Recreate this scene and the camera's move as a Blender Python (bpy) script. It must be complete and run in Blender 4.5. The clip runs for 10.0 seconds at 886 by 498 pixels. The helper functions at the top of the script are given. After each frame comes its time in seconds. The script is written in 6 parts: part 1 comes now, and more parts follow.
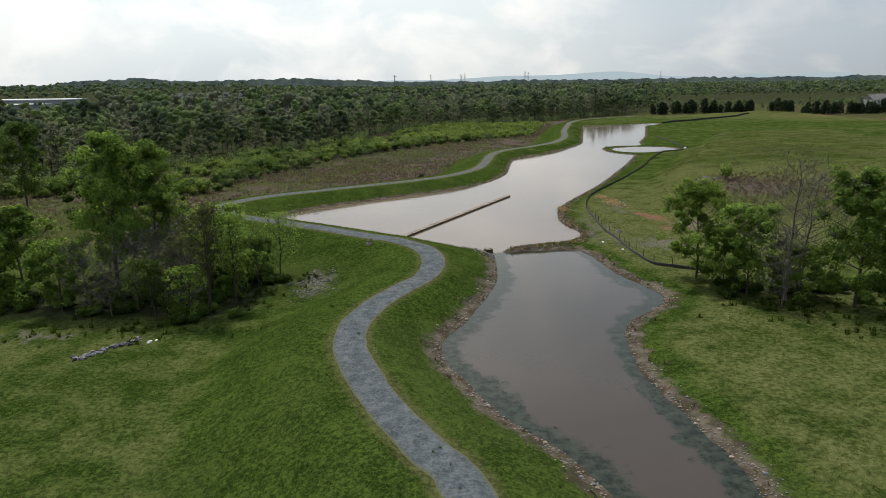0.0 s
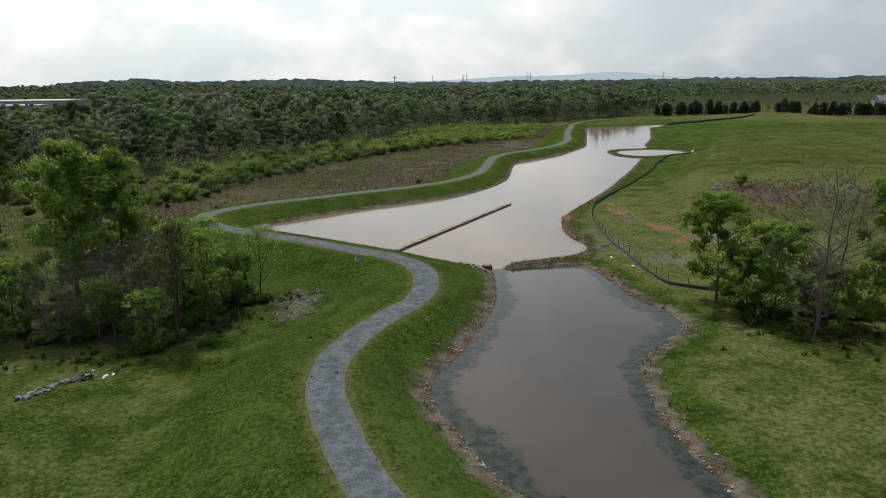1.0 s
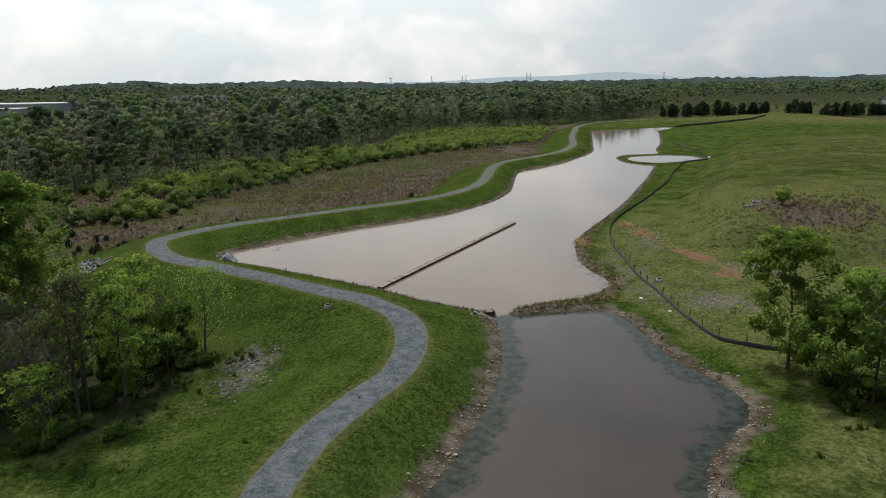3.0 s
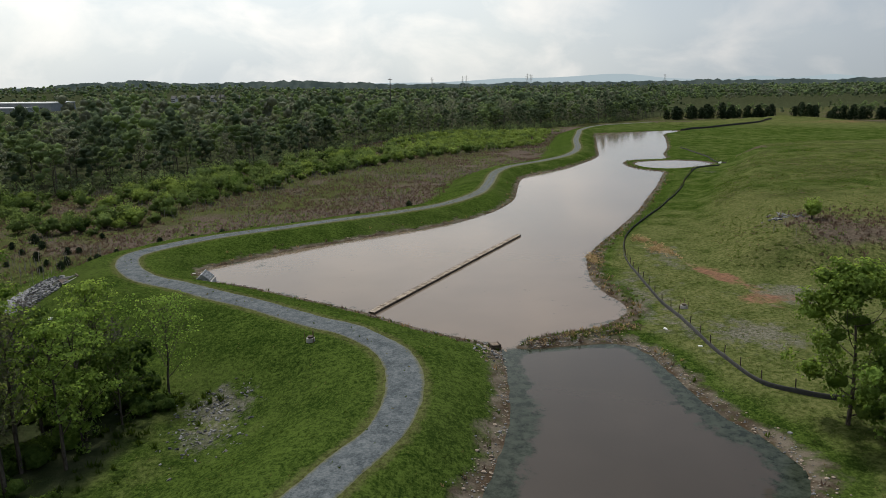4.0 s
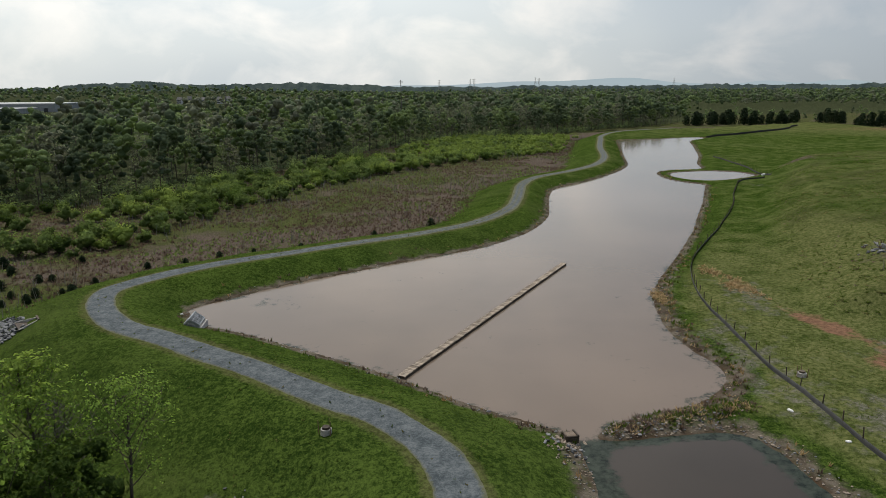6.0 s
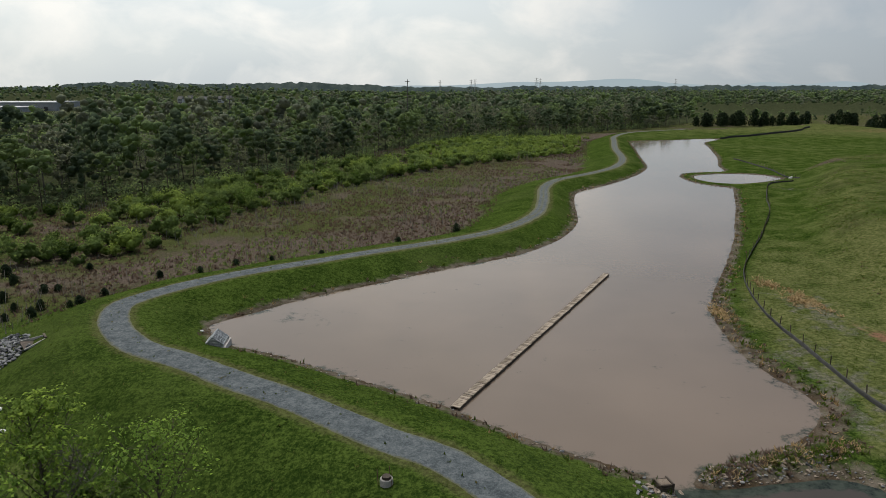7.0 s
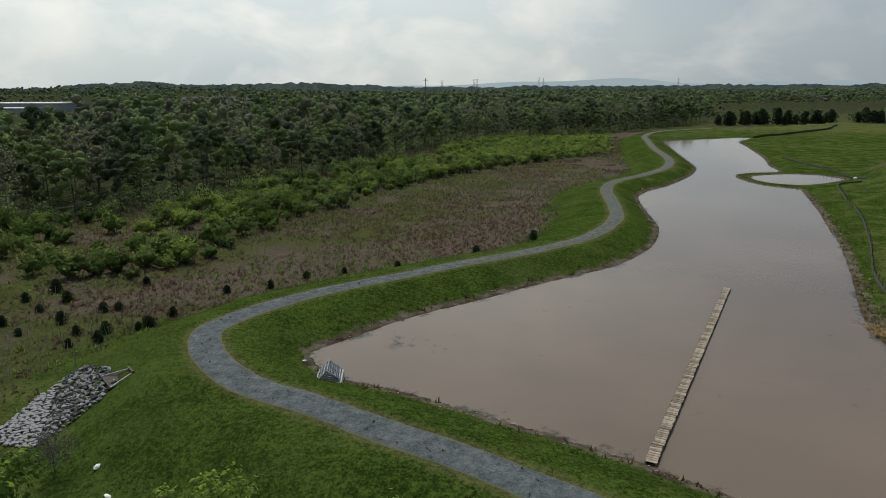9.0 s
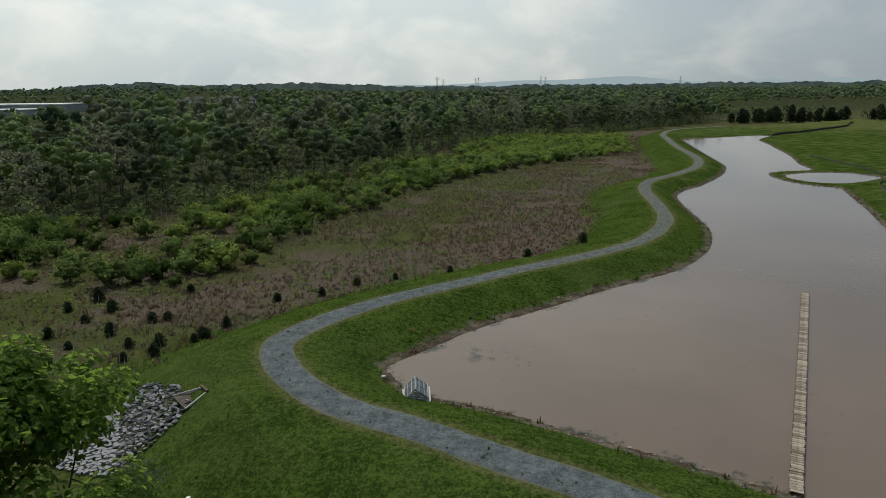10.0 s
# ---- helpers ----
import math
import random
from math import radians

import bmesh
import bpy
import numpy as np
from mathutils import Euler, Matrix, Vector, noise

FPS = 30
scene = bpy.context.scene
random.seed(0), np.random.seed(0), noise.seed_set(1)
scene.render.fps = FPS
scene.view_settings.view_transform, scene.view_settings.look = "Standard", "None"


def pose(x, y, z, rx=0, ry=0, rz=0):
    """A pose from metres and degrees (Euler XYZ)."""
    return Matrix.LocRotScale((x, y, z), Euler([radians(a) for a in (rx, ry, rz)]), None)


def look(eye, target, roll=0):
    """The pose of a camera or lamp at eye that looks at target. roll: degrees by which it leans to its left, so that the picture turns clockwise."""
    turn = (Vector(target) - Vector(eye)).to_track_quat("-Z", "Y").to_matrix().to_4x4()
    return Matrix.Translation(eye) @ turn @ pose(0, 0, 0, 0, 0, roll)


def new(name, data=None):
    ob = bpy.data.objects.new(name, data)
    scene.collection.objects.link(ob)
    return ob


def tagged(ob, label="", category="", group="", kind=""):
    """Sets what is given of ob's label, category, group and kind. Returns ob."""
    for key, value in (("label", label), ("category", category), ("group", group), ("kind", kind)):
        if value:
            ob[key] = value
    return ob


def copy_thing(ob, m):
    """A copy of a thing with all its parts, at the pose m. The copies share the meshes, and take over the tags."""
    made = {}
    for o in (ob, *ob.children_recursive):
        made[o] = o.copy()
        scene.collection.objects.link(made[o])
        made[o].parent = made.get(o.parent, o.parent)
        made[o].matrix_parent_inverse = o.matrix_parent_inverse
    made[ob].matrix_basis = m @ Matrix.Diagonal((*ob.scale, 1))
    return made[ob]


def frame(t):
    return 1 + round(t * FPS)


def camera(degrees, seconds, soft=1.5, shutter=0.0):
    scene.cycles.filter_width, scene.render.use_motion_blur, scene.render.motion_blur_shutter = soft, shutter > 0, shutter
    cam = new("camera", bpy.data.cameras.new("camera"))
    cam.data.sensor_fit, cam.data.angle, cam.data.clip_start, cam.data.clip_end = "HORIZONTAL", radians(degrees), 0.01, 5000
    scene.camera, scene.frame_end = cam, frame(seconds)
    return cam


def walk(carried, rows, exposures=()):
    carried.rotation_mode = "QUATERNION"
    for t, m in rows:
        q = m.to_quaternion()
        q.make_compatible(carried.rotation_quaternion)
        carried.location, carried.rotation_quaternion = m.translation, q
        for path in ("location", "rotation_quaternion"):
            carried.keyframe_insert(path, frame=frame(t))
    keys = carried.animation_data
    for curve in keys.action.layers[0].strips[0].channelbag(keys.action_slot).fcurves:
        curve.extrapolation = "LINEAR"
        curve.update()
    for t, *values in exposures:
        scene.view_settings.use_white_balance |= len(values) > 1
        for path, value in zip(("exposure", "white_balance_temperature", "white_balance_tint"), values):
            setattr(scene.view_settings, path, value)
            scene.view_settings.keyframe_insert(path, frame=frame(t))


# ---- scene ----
cam = camera(66.4, 10.0, soft=0.65)
PATH = [
    (0, (0.797, -0.176, 21.43), (0.779, 1.766, 20.954), -0.6),
    (0.5, (1.193, 3.339, 21.51), (1.174, 5.282, 21.035), -0.6),
    (1, (1.584, 6.865, 21.636), (1.56, 8.808, 21.161), -0.6),
    (1.5, (1.926, 10.528, 21.728), (1.899, 12.471, 21.254), -0.7),
    (2, (2.166, 14.473, 21.755), (2.138, 16.417, 21.284), -0.8),
    (2.5, (2.277, 18.573, 21.8), (2.251, 20.516, 21.327), -0.9),
    (4, (2.227, 30.774, 21.939), (2.204, 32.718, 21.469), -0.6),
    (4.5, (1.917, 34.721, 22.01), (1.888, 36.665, 21.541), -0.5),
    (5, (1.302, 38.485, 22.055), (1.264, 40.429, 21.588), -0.4),
    (5.5, (0.265, 42.136, 22.08), (0.223, 44.08, 21.615), -0.3),
    (5.7, (-0.353, 43.465, 22.067), (-0.393, 45.41, 21.604), -0.3),
    (7, (-5.724, 51.153, 21.704), (-5.759, 53.098, 21.243), -0.0),
    (7.5, (-8.137, 53.482, 21.499), (-8.178, 55.427, 21.038), -0.1),
    (8, (-10.827, 55.563, 21.302), (-10.869, 57.509, 20.842), -0.2),
    (8.5, (-13.719, 57.508, 21.199), (-13.759, 59.454, 20.738), -0.1),
    (9, (-16.929, 59.236, 21.08), (-16.962, 61.182, 20.619), -0.2),
    (9.5, (-20.218, 60.932, 21.003), (-20.25, 62.878, 20.541), -0.3),
    (10, (-23.441, 62.641, 20.907), (-23.475, 64.586, 20.444), -0.5),
]
walk(cam, [(t, look(eye, target, roll)) for t, eye, target, roll in PATH],
     exposures=[(0.0, 0.20, 6500, 10), (2.5, 0.17, 6500, 10), (4.5, 0.08, 6550, 10), (7.5, -0.06, 6550, 9), (10.0, -0.22, 6450, 5)])

# ---- world, sun, exposure ----
SUN_ELEV, SUN_AZ = 60.0, -22.0          # degrees; azimuth from +y, positive to +x
sun_dir = Vector((math.sin(radians(SUN_AZ)) * math.cos(radians(SUN_ELEV)), math.cos(radians(SUN_AZ)) * math.cos(radians(SUN_ELEV)), math.sin(radians(SUN_ELEV))))
sun_data = bpy.data.lights.new("sun", "SUN")
sun_data.energy, sun_data.angle, sun_data.color = 3.2, radians(5.0), (1.0, 0.95, 0.87)
sun = new("sun", sun_data)
sun.matrix_world = look(sun_dir * 300, (0, 0, 0))

world = bpy.data.worlds.new("sky_world")
scene.world = world
world.use_nodes = True
wn, wl = world.node_tree.nodes, world.node_tree.links
wn.clear()


def wnode(kind, **kw):
    n = wn.new(kind)
    for k, v in kw.items():
        n.inputs[k.replace("_", " ")].default_value = v
    return n


w_out = wn.new("ShaderNodeOutputWorld")
w_bg = wn.new("ShaderNodeBackground")
w_bg.inputs["Strength"].default_value = 0.1
w_sky = wn.new("ShaderNodeTexSky")
w_sky.sky_type, w_sky.sun_disc = "NISHITA", False
w_sky.sun_elevation, w_sky.sun_rotation = radians(SUN_ELEV), radians(SUN_AZ)
w_sky.air_density, w_sky.dust_density, w_sky.ozone_density = 1.0, 3.0, 1.0
w_tc = wn.new("ShaderNodeTexCoord")
w_sep = wn.new("ShaderNodeSeparateXYZ")
wl.new(w_tc.outputs["Generated"], w_sep.inputs[0])
# puffs of cloud, a little flattened, over a hazy veil that thins overhead
w_map = wn.new("ShaderNodeMapping")
w_map.inputs["Scale"].default_value = (1.0, 1.0, 1.9)
w_map.inputs["Location"].default_value = (0.35, 0.0, 0.2)
wl.new(w_tc.outputs["Generated"], w_map.inputs["Vector"])
w_n1 = wnode("ShaderNodeTexNoise", Scale=6.5, Detail=9.0, Roughness=0.56, Distortion=0.35)
w_n2 = wnode("ShaderNodeTexNoise", Scale=2.2, Detail=3.0, Roughness=0.5)
wl.new(w_map.outputs[0], w_n1.inputs["Vector"])
wl.new(w_map.outputs[0], w_n2.inputs["Vector"])
w_mr = wnode("ShaderNodeMapRange", From_Min=0.46, From_Max=0.68, To_Min=0.0, To_Max=0.75)
wl.new(w_n1.outputs["Fac"], w_mr.inputs["Value"])
w_ramp = wn.new("ShaderNodeValToRGB")
w_ramp.color_ramp.elements[0].position, w_ramp.color_ramp.elements[0].color = 0.36, (7.0, 7.7, 8.1, 1)
w_ramp.color_ramp.elements[1].position, w_ramp.color_ramp.elements[1].color = 0.62, (8.3, 8.8, 8.8, 1)
wl.new(w_n2.outputs["Fac"], w_ramp.inputs["Fac"])
w_thin = wnode("ShaderNodeMapRange", From_Min=0.22, From_Max=0.75, To_Min=0.86, To_Max=0.60)
wl.new(w_sep.outputs["Z"], w_thin.inputs["Value"])
w_veil = wn.new("ShaderNodeMixRGB")
wl.new(w_thin.outputs[0], w_veil.inputs["Fac"])
wl.new(w_sky.outputs[0], w_veil.inputs["Color1"])
wl.new(w_ramp.outputs[0], w_veil.inputs["Color2"])
w_mix = wn.new("ShaderNodeMixRGB")
wl.new(w_mr.outputs[0], w_mix.inputs["Fac"])
wl.new(w_veil.outputs[0], w_mix.inputs["Color1"])
w_mix.inputs["Color2"].default_value = (10.2, 10.0, 9.5, 1)
# clouds and haze glow towards the sun and dim away from it
w_dot = wn.new("ShaderNodeVectorMath")
w_dot.operation, w_dot.inputs[1].default_value = "DOT_PRODUCT", sun_dir
wl.new(w_tc.outputs["Generated"], w_dot.inputs[0])
w_glow = wnode("ShaderNodeMapRange", From_Min=0.30, From_Max=0.62, To_Min=0.62, To_Max=1.10)
wl.new(w_dot.outputs["Value"], w_glow.inputs["Value"])
w_mul = wn.new("ShaderNodeVectorMath")
w_mul.operation = "SCALE"
wl.new(w_mix.outputs[0], w_mul.inputs[0])
wl.new(w_glow.outputs[0], w_mul.inputs["Scale"])
# the cloud thins to bluer, darker sky higher up and to the east
w_east = wnode("ShaderNodeMapRange", From_Min=0.05, From_Max=0.50)
w_high = wnode("ShaderNodeMapRange", From_Min=-0.06, From_Max=0.28)
wl.new(w_sep.outputs["X"], w_east.inputs["Value"])
wl.new(w_sep.outputs["Z"], w_high.inputs["Value"])
w_clear = wn.new("ShaderNodeMath")
w_clear.operation = "MULTIPLY"
wl.new(w_east.outputs[0], w_clear.inputs[0])
wl.new(w_high.outputs[0], w_clear.inputs[1])
w_open = wn.new("ShaderNodeMixRGB")
wl.new(w_clear.outputs[0], w_open.inputs["Fac"])
wl.new(w_mul.outputs[0], w_open.inputs["Color1"])
w_open.inputs["Color2"].default_value = (2.9, 3.6, 4.6, 1)
wl.new(w_open.outputs[0], w_bg.inputs["Color"])
wl.new(w_bg.outputs[0], w_out.inputs["Surface"])


# ---- materials ----
class Mat:
    """A node material with short calls for the nodes in use."""

    def __init__(self, name, rough=0.9, spec=0.2):
        self.m = bpy.data.materials.new(name)
        self.m.use_nodes = True
        self.n, self.l = self.m.node_tree.nodes, self.m.node_tree.links
        self.b = self.n["Principled BSDF"]
        self.b.inputs["Roughness"].default_value = rough
        self.b.inputs["Specular IOR Level"].default_value = spec
        self.out = self.n["Material Output"]

    def pos(self, scale=(1, 1, 1), obj=False):
        tc = self.n.new("ShaderNodeTexCoord")
        mp = self.n.new("ShaderNodeMapping")
        mp.inputs["Scale"].default_value = scale
        self.l.new(tc.outputs["Object"], mp.inputs["Vector"])
        return mp.outputs[0]

    def noise(self, vec, scale, detail=4.0, rough=0.55, dist=0.0):
        t = self.n.new("ShaderNodeTexNoise")
        t.inputs["Scale"].default_value, t.inputs["Detail"].default_value = scale, detail
        t.inputs["Roughness"].default_value, t.inputs["Distortion"].default_value = rough, dist
        self.l.new(vec, t.inputs["Vector"])
        return t.outputs["Fac"]

    def voronoi(self, vec, scale, out="Distance"):
        t = self.n.new("ShaderNodeTexVoronoi")
        t.inputs["Scale"].default_value = scale
        self.l.new(vec, t.inputs["Vector"])
        return t.outputs[out]

    def attr(self, name):
        t = self.n.new("ShaderNodeAttribute")
        t.attribute_name = name
        return t.outputs["Fac"]

    def rand(self):
        return self.n.new("ShaderNodeObjectInfo").outputs["Random"]

    def island(self):
        return self.n.new("ShaderNodeNewGeometry").outputs["Random Per Island"]

    def put(self, socket, v):
        if isinstance(v, (int, float)):
            socket.default_value = v
        elif isinstance(v, (tuple, list)):
            socket.default_value = (*v, 1.0)[:4]
        else:
            self.l.new(v, socket)

    def math(self, op, a, b=0.0):
        t = self.n.new("ShaderNodeMath")
        t.operation = op
        self.put(t.inputs[0], a)
        self.put(t.inputs[1], b)
        return t.outputs[0]

    def step(self, v, lo, hi, a=0.0, b=1.0):
        t = self.n.new("ShaderNodeMapRange")
        t.interpolation_type = "SMOOTHSTEP"
        t.inputs["From Min"].default_value, t.inputs["From Max"].default_value = lo, hi
        t.inputs["To Min"].default_value, t.inputs["To Max"].default_value = a, b
        self.put(t.inputs["Value"], v)
        return t.outputs[0]

    def mix(self, fac, a, b, kind="MIX"):
        t = self.n.new("ShaderNodeMixRGB")
        t.blend_type = kind
        self.put(t.inputs["Fac"], fac)
        self.put(t.inputs["Color1"], a)
        self.put(t.inputs["Color2"], b)
        return t.outputs[0]

    def bump(self, height, strength=0.5, dist=0.1):
        t = self.n.new("ShaderNodeBump")
        t.inputs["Strength"].default_value, t.inputs["Distance"].default_value = strength, dist
        self.put(t.inputs["Height"], height)
        self.l.new(t.outputs[0], self.b.inputs["Normal"])

    def base(self, c):
        self.put(self.b.inputs["Base Color"], c)
        return self.m


def plain(name, dark, light, scale=3.0, rough=0.8, metal=0.0, bump=0.3, spec=0.3, vary=0.3):
    """A surface of two tones that wander at two scales, varied from piece to piece."""
    a = Mat(name, rough, spec)
    p = a.pos()
    f = a.math("ADD", a.math("MULTIPLY", a.noise(p, scale), 0.6), a.math("MULTIPLY", a.noise(p, scale * 9), 0.4))
    f = a.math("ADD", f, a.math("MULTIPLY", a.math("SUBTRACT", a.rand(), 0.5), vary))
    a.b.inputs["Metallic"].default_value = metal
    a.bump(a.noise(p, scale * 12), bump, 0.05)
    return a.base(a.mix(a.step(f, 0.3, 0.7), dark, light))


def leaf_mat(name, dark, light, thin=0.42, shine=0.05, dapple=0.0):
    """Leaves: light passes through them; colour varies from clump to clump and tree to tree."""
    a = Mat(name, 0.7, shine)
    f = a.math("ADD", a.math("MULTIPLY", a.island(), 0.62), a.math("MULTIPLY", a.math("ADD", a.rand(), a.attr("tone")), 0.48))
    if dapple:
        n = a.noise(a.pos(), dapple, 4, 0.75)
        f = a.math("ADD", f, a.math("MULTIPLY", a.math("SUBTRACT", n, 0.5), 1.5))
        a.bump(n, 1.0, 0.9)
    c = a.mix(a.step(f, 0.05, 1.1), dark, light)
    a.base(c)
    t = a.n.new("ShaderNodeBsdfTranslucent")
    a.l.new(a.mix(0.5, c, (light[0] * 1.3, light[1] * 1.25, light[2] * 0.8)), t.inputs["Color"])
    m = a.n.new("ShaderNodeMixShader")
    m.inputs[0].default_value = thin
    a.l.new(a.b.outputs[0], m.inputs[1])
    a.l.new(t.outputs[0], m.inputs[2])
    a.l.new(m.outputs[0], a.out.inputs["Surface"])
    return a.m


def ground_mat():
    a = Mat("ground_cover", 1.0, 0.0)
    p = a.pos()
    big, mid, fine = a.noise(p, 0.035, 5), a.noise(p, 0.28, 6, 0.62), a.noise(p, 2.6, 5, 0.7)
    tuft = a.noise(a.pos((1.0, 0.75, 1.0)), 7.0, 3, 0.7)
    f = a.math("ADD", a.math("ADD", a.math("MULTIPLY", mid, 0.22), a.math("MULTIPLY", fine, 0.42)), a.math("MULTIPLY", tuft, 0.36))
    lawn = a.mix(a.step(f, 0.41, 0.60), (0.013, 0.026, 0.005), (0.056, 0.086, 0.017))
    lawn = a.mix(a.step(big, 0.45, 0.68, 0.0, 0.45), lawn, (0.060, 0.078, 0.024))
    # straw-coloured thin turf
    dry = a.math("ADD", a.attr("dry"), a.math("MULTIPLY", a.math("SUBTRACT", mid, 0.5), 1.1))
    c = a.mix(a.step(dry, 0.3, 0.8, 0.0, 0.85), lawn, a.mix(a.step(fine, 0.35, 0.65), (0.050, 0.062, 0.018), (0.126, 0.128, 0.054)))
    # trodden verge of the gravel path
    vg = a.math("ADD", a.attr("path"), a.math("MULTIPLY", a.math("SUBTRACT", a.noise(p, 1.1, 6, 0.7), 0.5), 1.6))
    c = a.mix(a.step(vg, 1.5, 2.1, 0.4, 0.0), c, a.mix(a.step(fine, 0.35, 0.65), (0.070, 0.062, 0.030), (0.125, 0.110, 0.058)))
    # rough marsh growth, olive
    c = a.mix(a.step(a.attr("rough"), 0.2, 0.8, 0.0, 0.9), c, a.mix(a.step(f, 0.36, 0.64), (0.026, 0.034, 0.011), (0.078, 0.082, 0.034)))
    # marsh: dead sedge, purple-brown
    ms = a.math("ADD", a.attr("marsh"), a.math("MULTIPLY", a.math("SUBTRACT", a.noise(p, 0.09, 6, 0.65), 0.5), 2.0))
    mc = a.mix(a.step(fine, 0.3, 0.7), (0.050, 0.038, 0.034), (0.118, 0.090, 0.080))
    c = a.mix(a.step(ms, 0.45, 0.85, 0.0, 0.85), c, mc)
    # floor of the woods, and the thickets' dark soil with shade painted in
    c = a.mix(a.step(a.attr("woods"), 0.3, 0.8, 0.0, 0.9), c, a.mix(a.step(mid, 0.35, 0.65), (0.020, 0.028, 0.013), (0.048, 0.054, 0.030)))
    # stones lying in the turf
    st = a.math("ADD", a.attr("stony"), a.math("MULTIPLY", a.math("SUBTRACT", a.noise(p, 0.6, 5, 0.7), 0.5), 2.2))
    sc = a.mix(a.step(a.noise(p, 3.0, 6, 0.8), 0.40, 0.62), (0.060, 0.058, 0.045), (0.165, 0.155, 0.140))
    c = a.mix(a.step(st, 0.50, 0.95, 0.0, 0.75), c, sc)
    # bare red soil
    rs = a.math("ADD", a.attr("redsoil"), a.math("MULTIPLY", a.math("SUBTRACT", a.noise(p, 0.5, 7, 0.75), 0.5), 2.4))
    c = a.mix(a.step(rs, 0.50, 1.05, 0.0, 0.9), c, a.mix(a.step(fine, 0.3, 0.7), (0.098, 0.056, 0.038), (0.200, 0.108, 0.074)))
    # washed bank along the water
    sh = a.math("ADD", a.attr("shore"), a.math("MULTIPLY", a.math("SUBTRACT", a.noise(p, 0.5, 6, 0.65), 0.5), 2.6))
    bank = a.mix(a.step(a.noise(p, 0.45, 6, 0.7), 0.36, 0.62), (0.046, 0.037, 0.027), (0.120, 0.104, 0.084))
    bank = a.mix(a.step(a.voronoi(p, 4.0), 0.02, 0.16, 0.55, 0.0), bank, (0.20, 0.185, 0.165))
    bank = a.mix(a.step(a.noise(p, 1.2, 6, 0.75), 0.50, 0.66, 0.0, 0.75), bank, (0.040, 0.052, 0.018))
    c = a.mix(a.step(sh, 0.50, 1.15, 1.0, 0.0), c, bank)
    c = a.mix(a.step(sh, -0.1, 0.35, 0.75, 0.0), c, (0.048, 0.032, 0.020))
    a.bump(a.math("ADD", a.math("MULTIPLY", fine, 0.6), a.math("MULTIPLY", tuft, 0.5)), 0.65, 0.30)
    return a.base(c)


def water_mat(name, dark, light):
    a = Mat(name, 0.06, 0.5)
    a.b.inputs["IOR"].default_value = 1.33
    p = a.pos()
    mud = a.mix(a.step(a.noise(p, 0.03, 4), 0.3, 0.7), dark, light)
    # water weed in the shallows
    d = a.math("ADD", a.attr("weed"), a.math("MULTIPLY", a.math("SUBTRACT", a.noise(p, 0.42, 9, 0.78), 0.5), 3.4))
    weed = a.mix(a.step(a.noise(p, 1.4, 5, 0.7), 0.35, 0.65), (0.008, 0.013, 0.009), (0.034, 0.043, 0.032))
    k = a.step(d, 0.36, 0.80, 0.0, 0.94)
    a.put(a.b.inputs["Specular IOR Level"], a.step(k, 0.0, 1.0, 0.5, 0.22))
    a.base(a.mix(k, mud, weed))
    a.put(a.b.inputs["Roughness"], a.step(k, 0.0, 1.0, 0.075, 0.15))
    a.bump(a.math("ADD", a.noise(p, 1.3, 3), a.math("MULTIPLY", a.noise(p, 0.15, 2), 0.6)), 0.075, 0.10)
    return a.m


def gravel_mat():
    a = Mat("crushed_stone", 0.95, 0.15)
    p = a.pos()
    f = a.math("ADD", a.math("MULTIPLY", a.noise(p, 1.3, 7, 0.75), 0.55), a.math("MULTIPLY", a.noise(p, 6.0, 5, 0.75), 0.45))
    c = a.mix(a.step(f, 0.38, 0.64), (0.036, 0.046, 0.052), (0.116, 0.130, 0.138))
    # grass coming through along the crown and the rims
    g = a.math("ADD", a.attr("rim"), a.math("MULTIPLY", a.math("SUBTRACT", a.noise(p, 3.2, 6, 0.75), 0.5), 1.0))
    c = a.mix(a.step(g, 0.52, 0.95, 0.0, 0.85), c, (0.088, 0.090, 0.044))
    a.bump(a.noise(p, 14.0, 4, 0.8), 0.6, 0.06)
    return a.base(c)


def bark_mat(name, dark, light):
    a = Mat(name, 0.95, 0.1)
    p = a.pos((1, 1, 0.25))
    a.bump(a.noise(p, 14, 5, 0.7), 0.8, 0.05)
    return a.base(a.mix(a.step(a.noise(p, 6, 6, 0.7), 0.35, 0.65), dark, light))


M_GROUND, M_WATER, M_GREYWATER, M_GRAVEL = ground_mat(), water_mat("muddy_water", (0.112, 0.086, 0.067), (0.148, 0.113, 0.089)), water_mat("grey_water", (0.031, 0.025, 0.020), (0.052, 0.042, 0.034)), gravel_mat()
M_BARK = bark_mat("bark", (0.035, 0.028, 0.022), (0.105, 0.09, 0.075))
M_GREYBARK = bark_mat("grey_bark", (0.060, 0.055, 0.050), (0.180, 0.165, 0.150))
M_LEAF = leaf_mat("spring_leaves", (0.050, 0.092, 0.020), (0.255, 0.385, 0.088), 0.48, 0.05, 2.0)
M_LEAF_DEEP = leaf_mat("dense_leaves", (0.026, 0.050, 0.012), (0.125, 0.200, 0.044), 0.4, 0.05, 2.0)
M_LEAF_PALE = leaf_mat("young_leaves", (0.100, 0.165, 0.034), (0.310, 0.430, 0.105), 0.48, 0.05, 2.0)
M_LEAF_GREY = leaf_mat("opening_buds", (0.045, 0.055, 0.024), (0.115, 0.130, 0.060))
M_NEEDLE = leaf_mat("evergreen_needles", (0.008, 0.016, 0.008), (0.026, 0.042, 0.018), 0.15)
M_SEDGE = leaf_mat("dead_sedge", (0.066, 0.047, 0.041), (0.150, 0.110, 0.097), 0.45, 0.0)
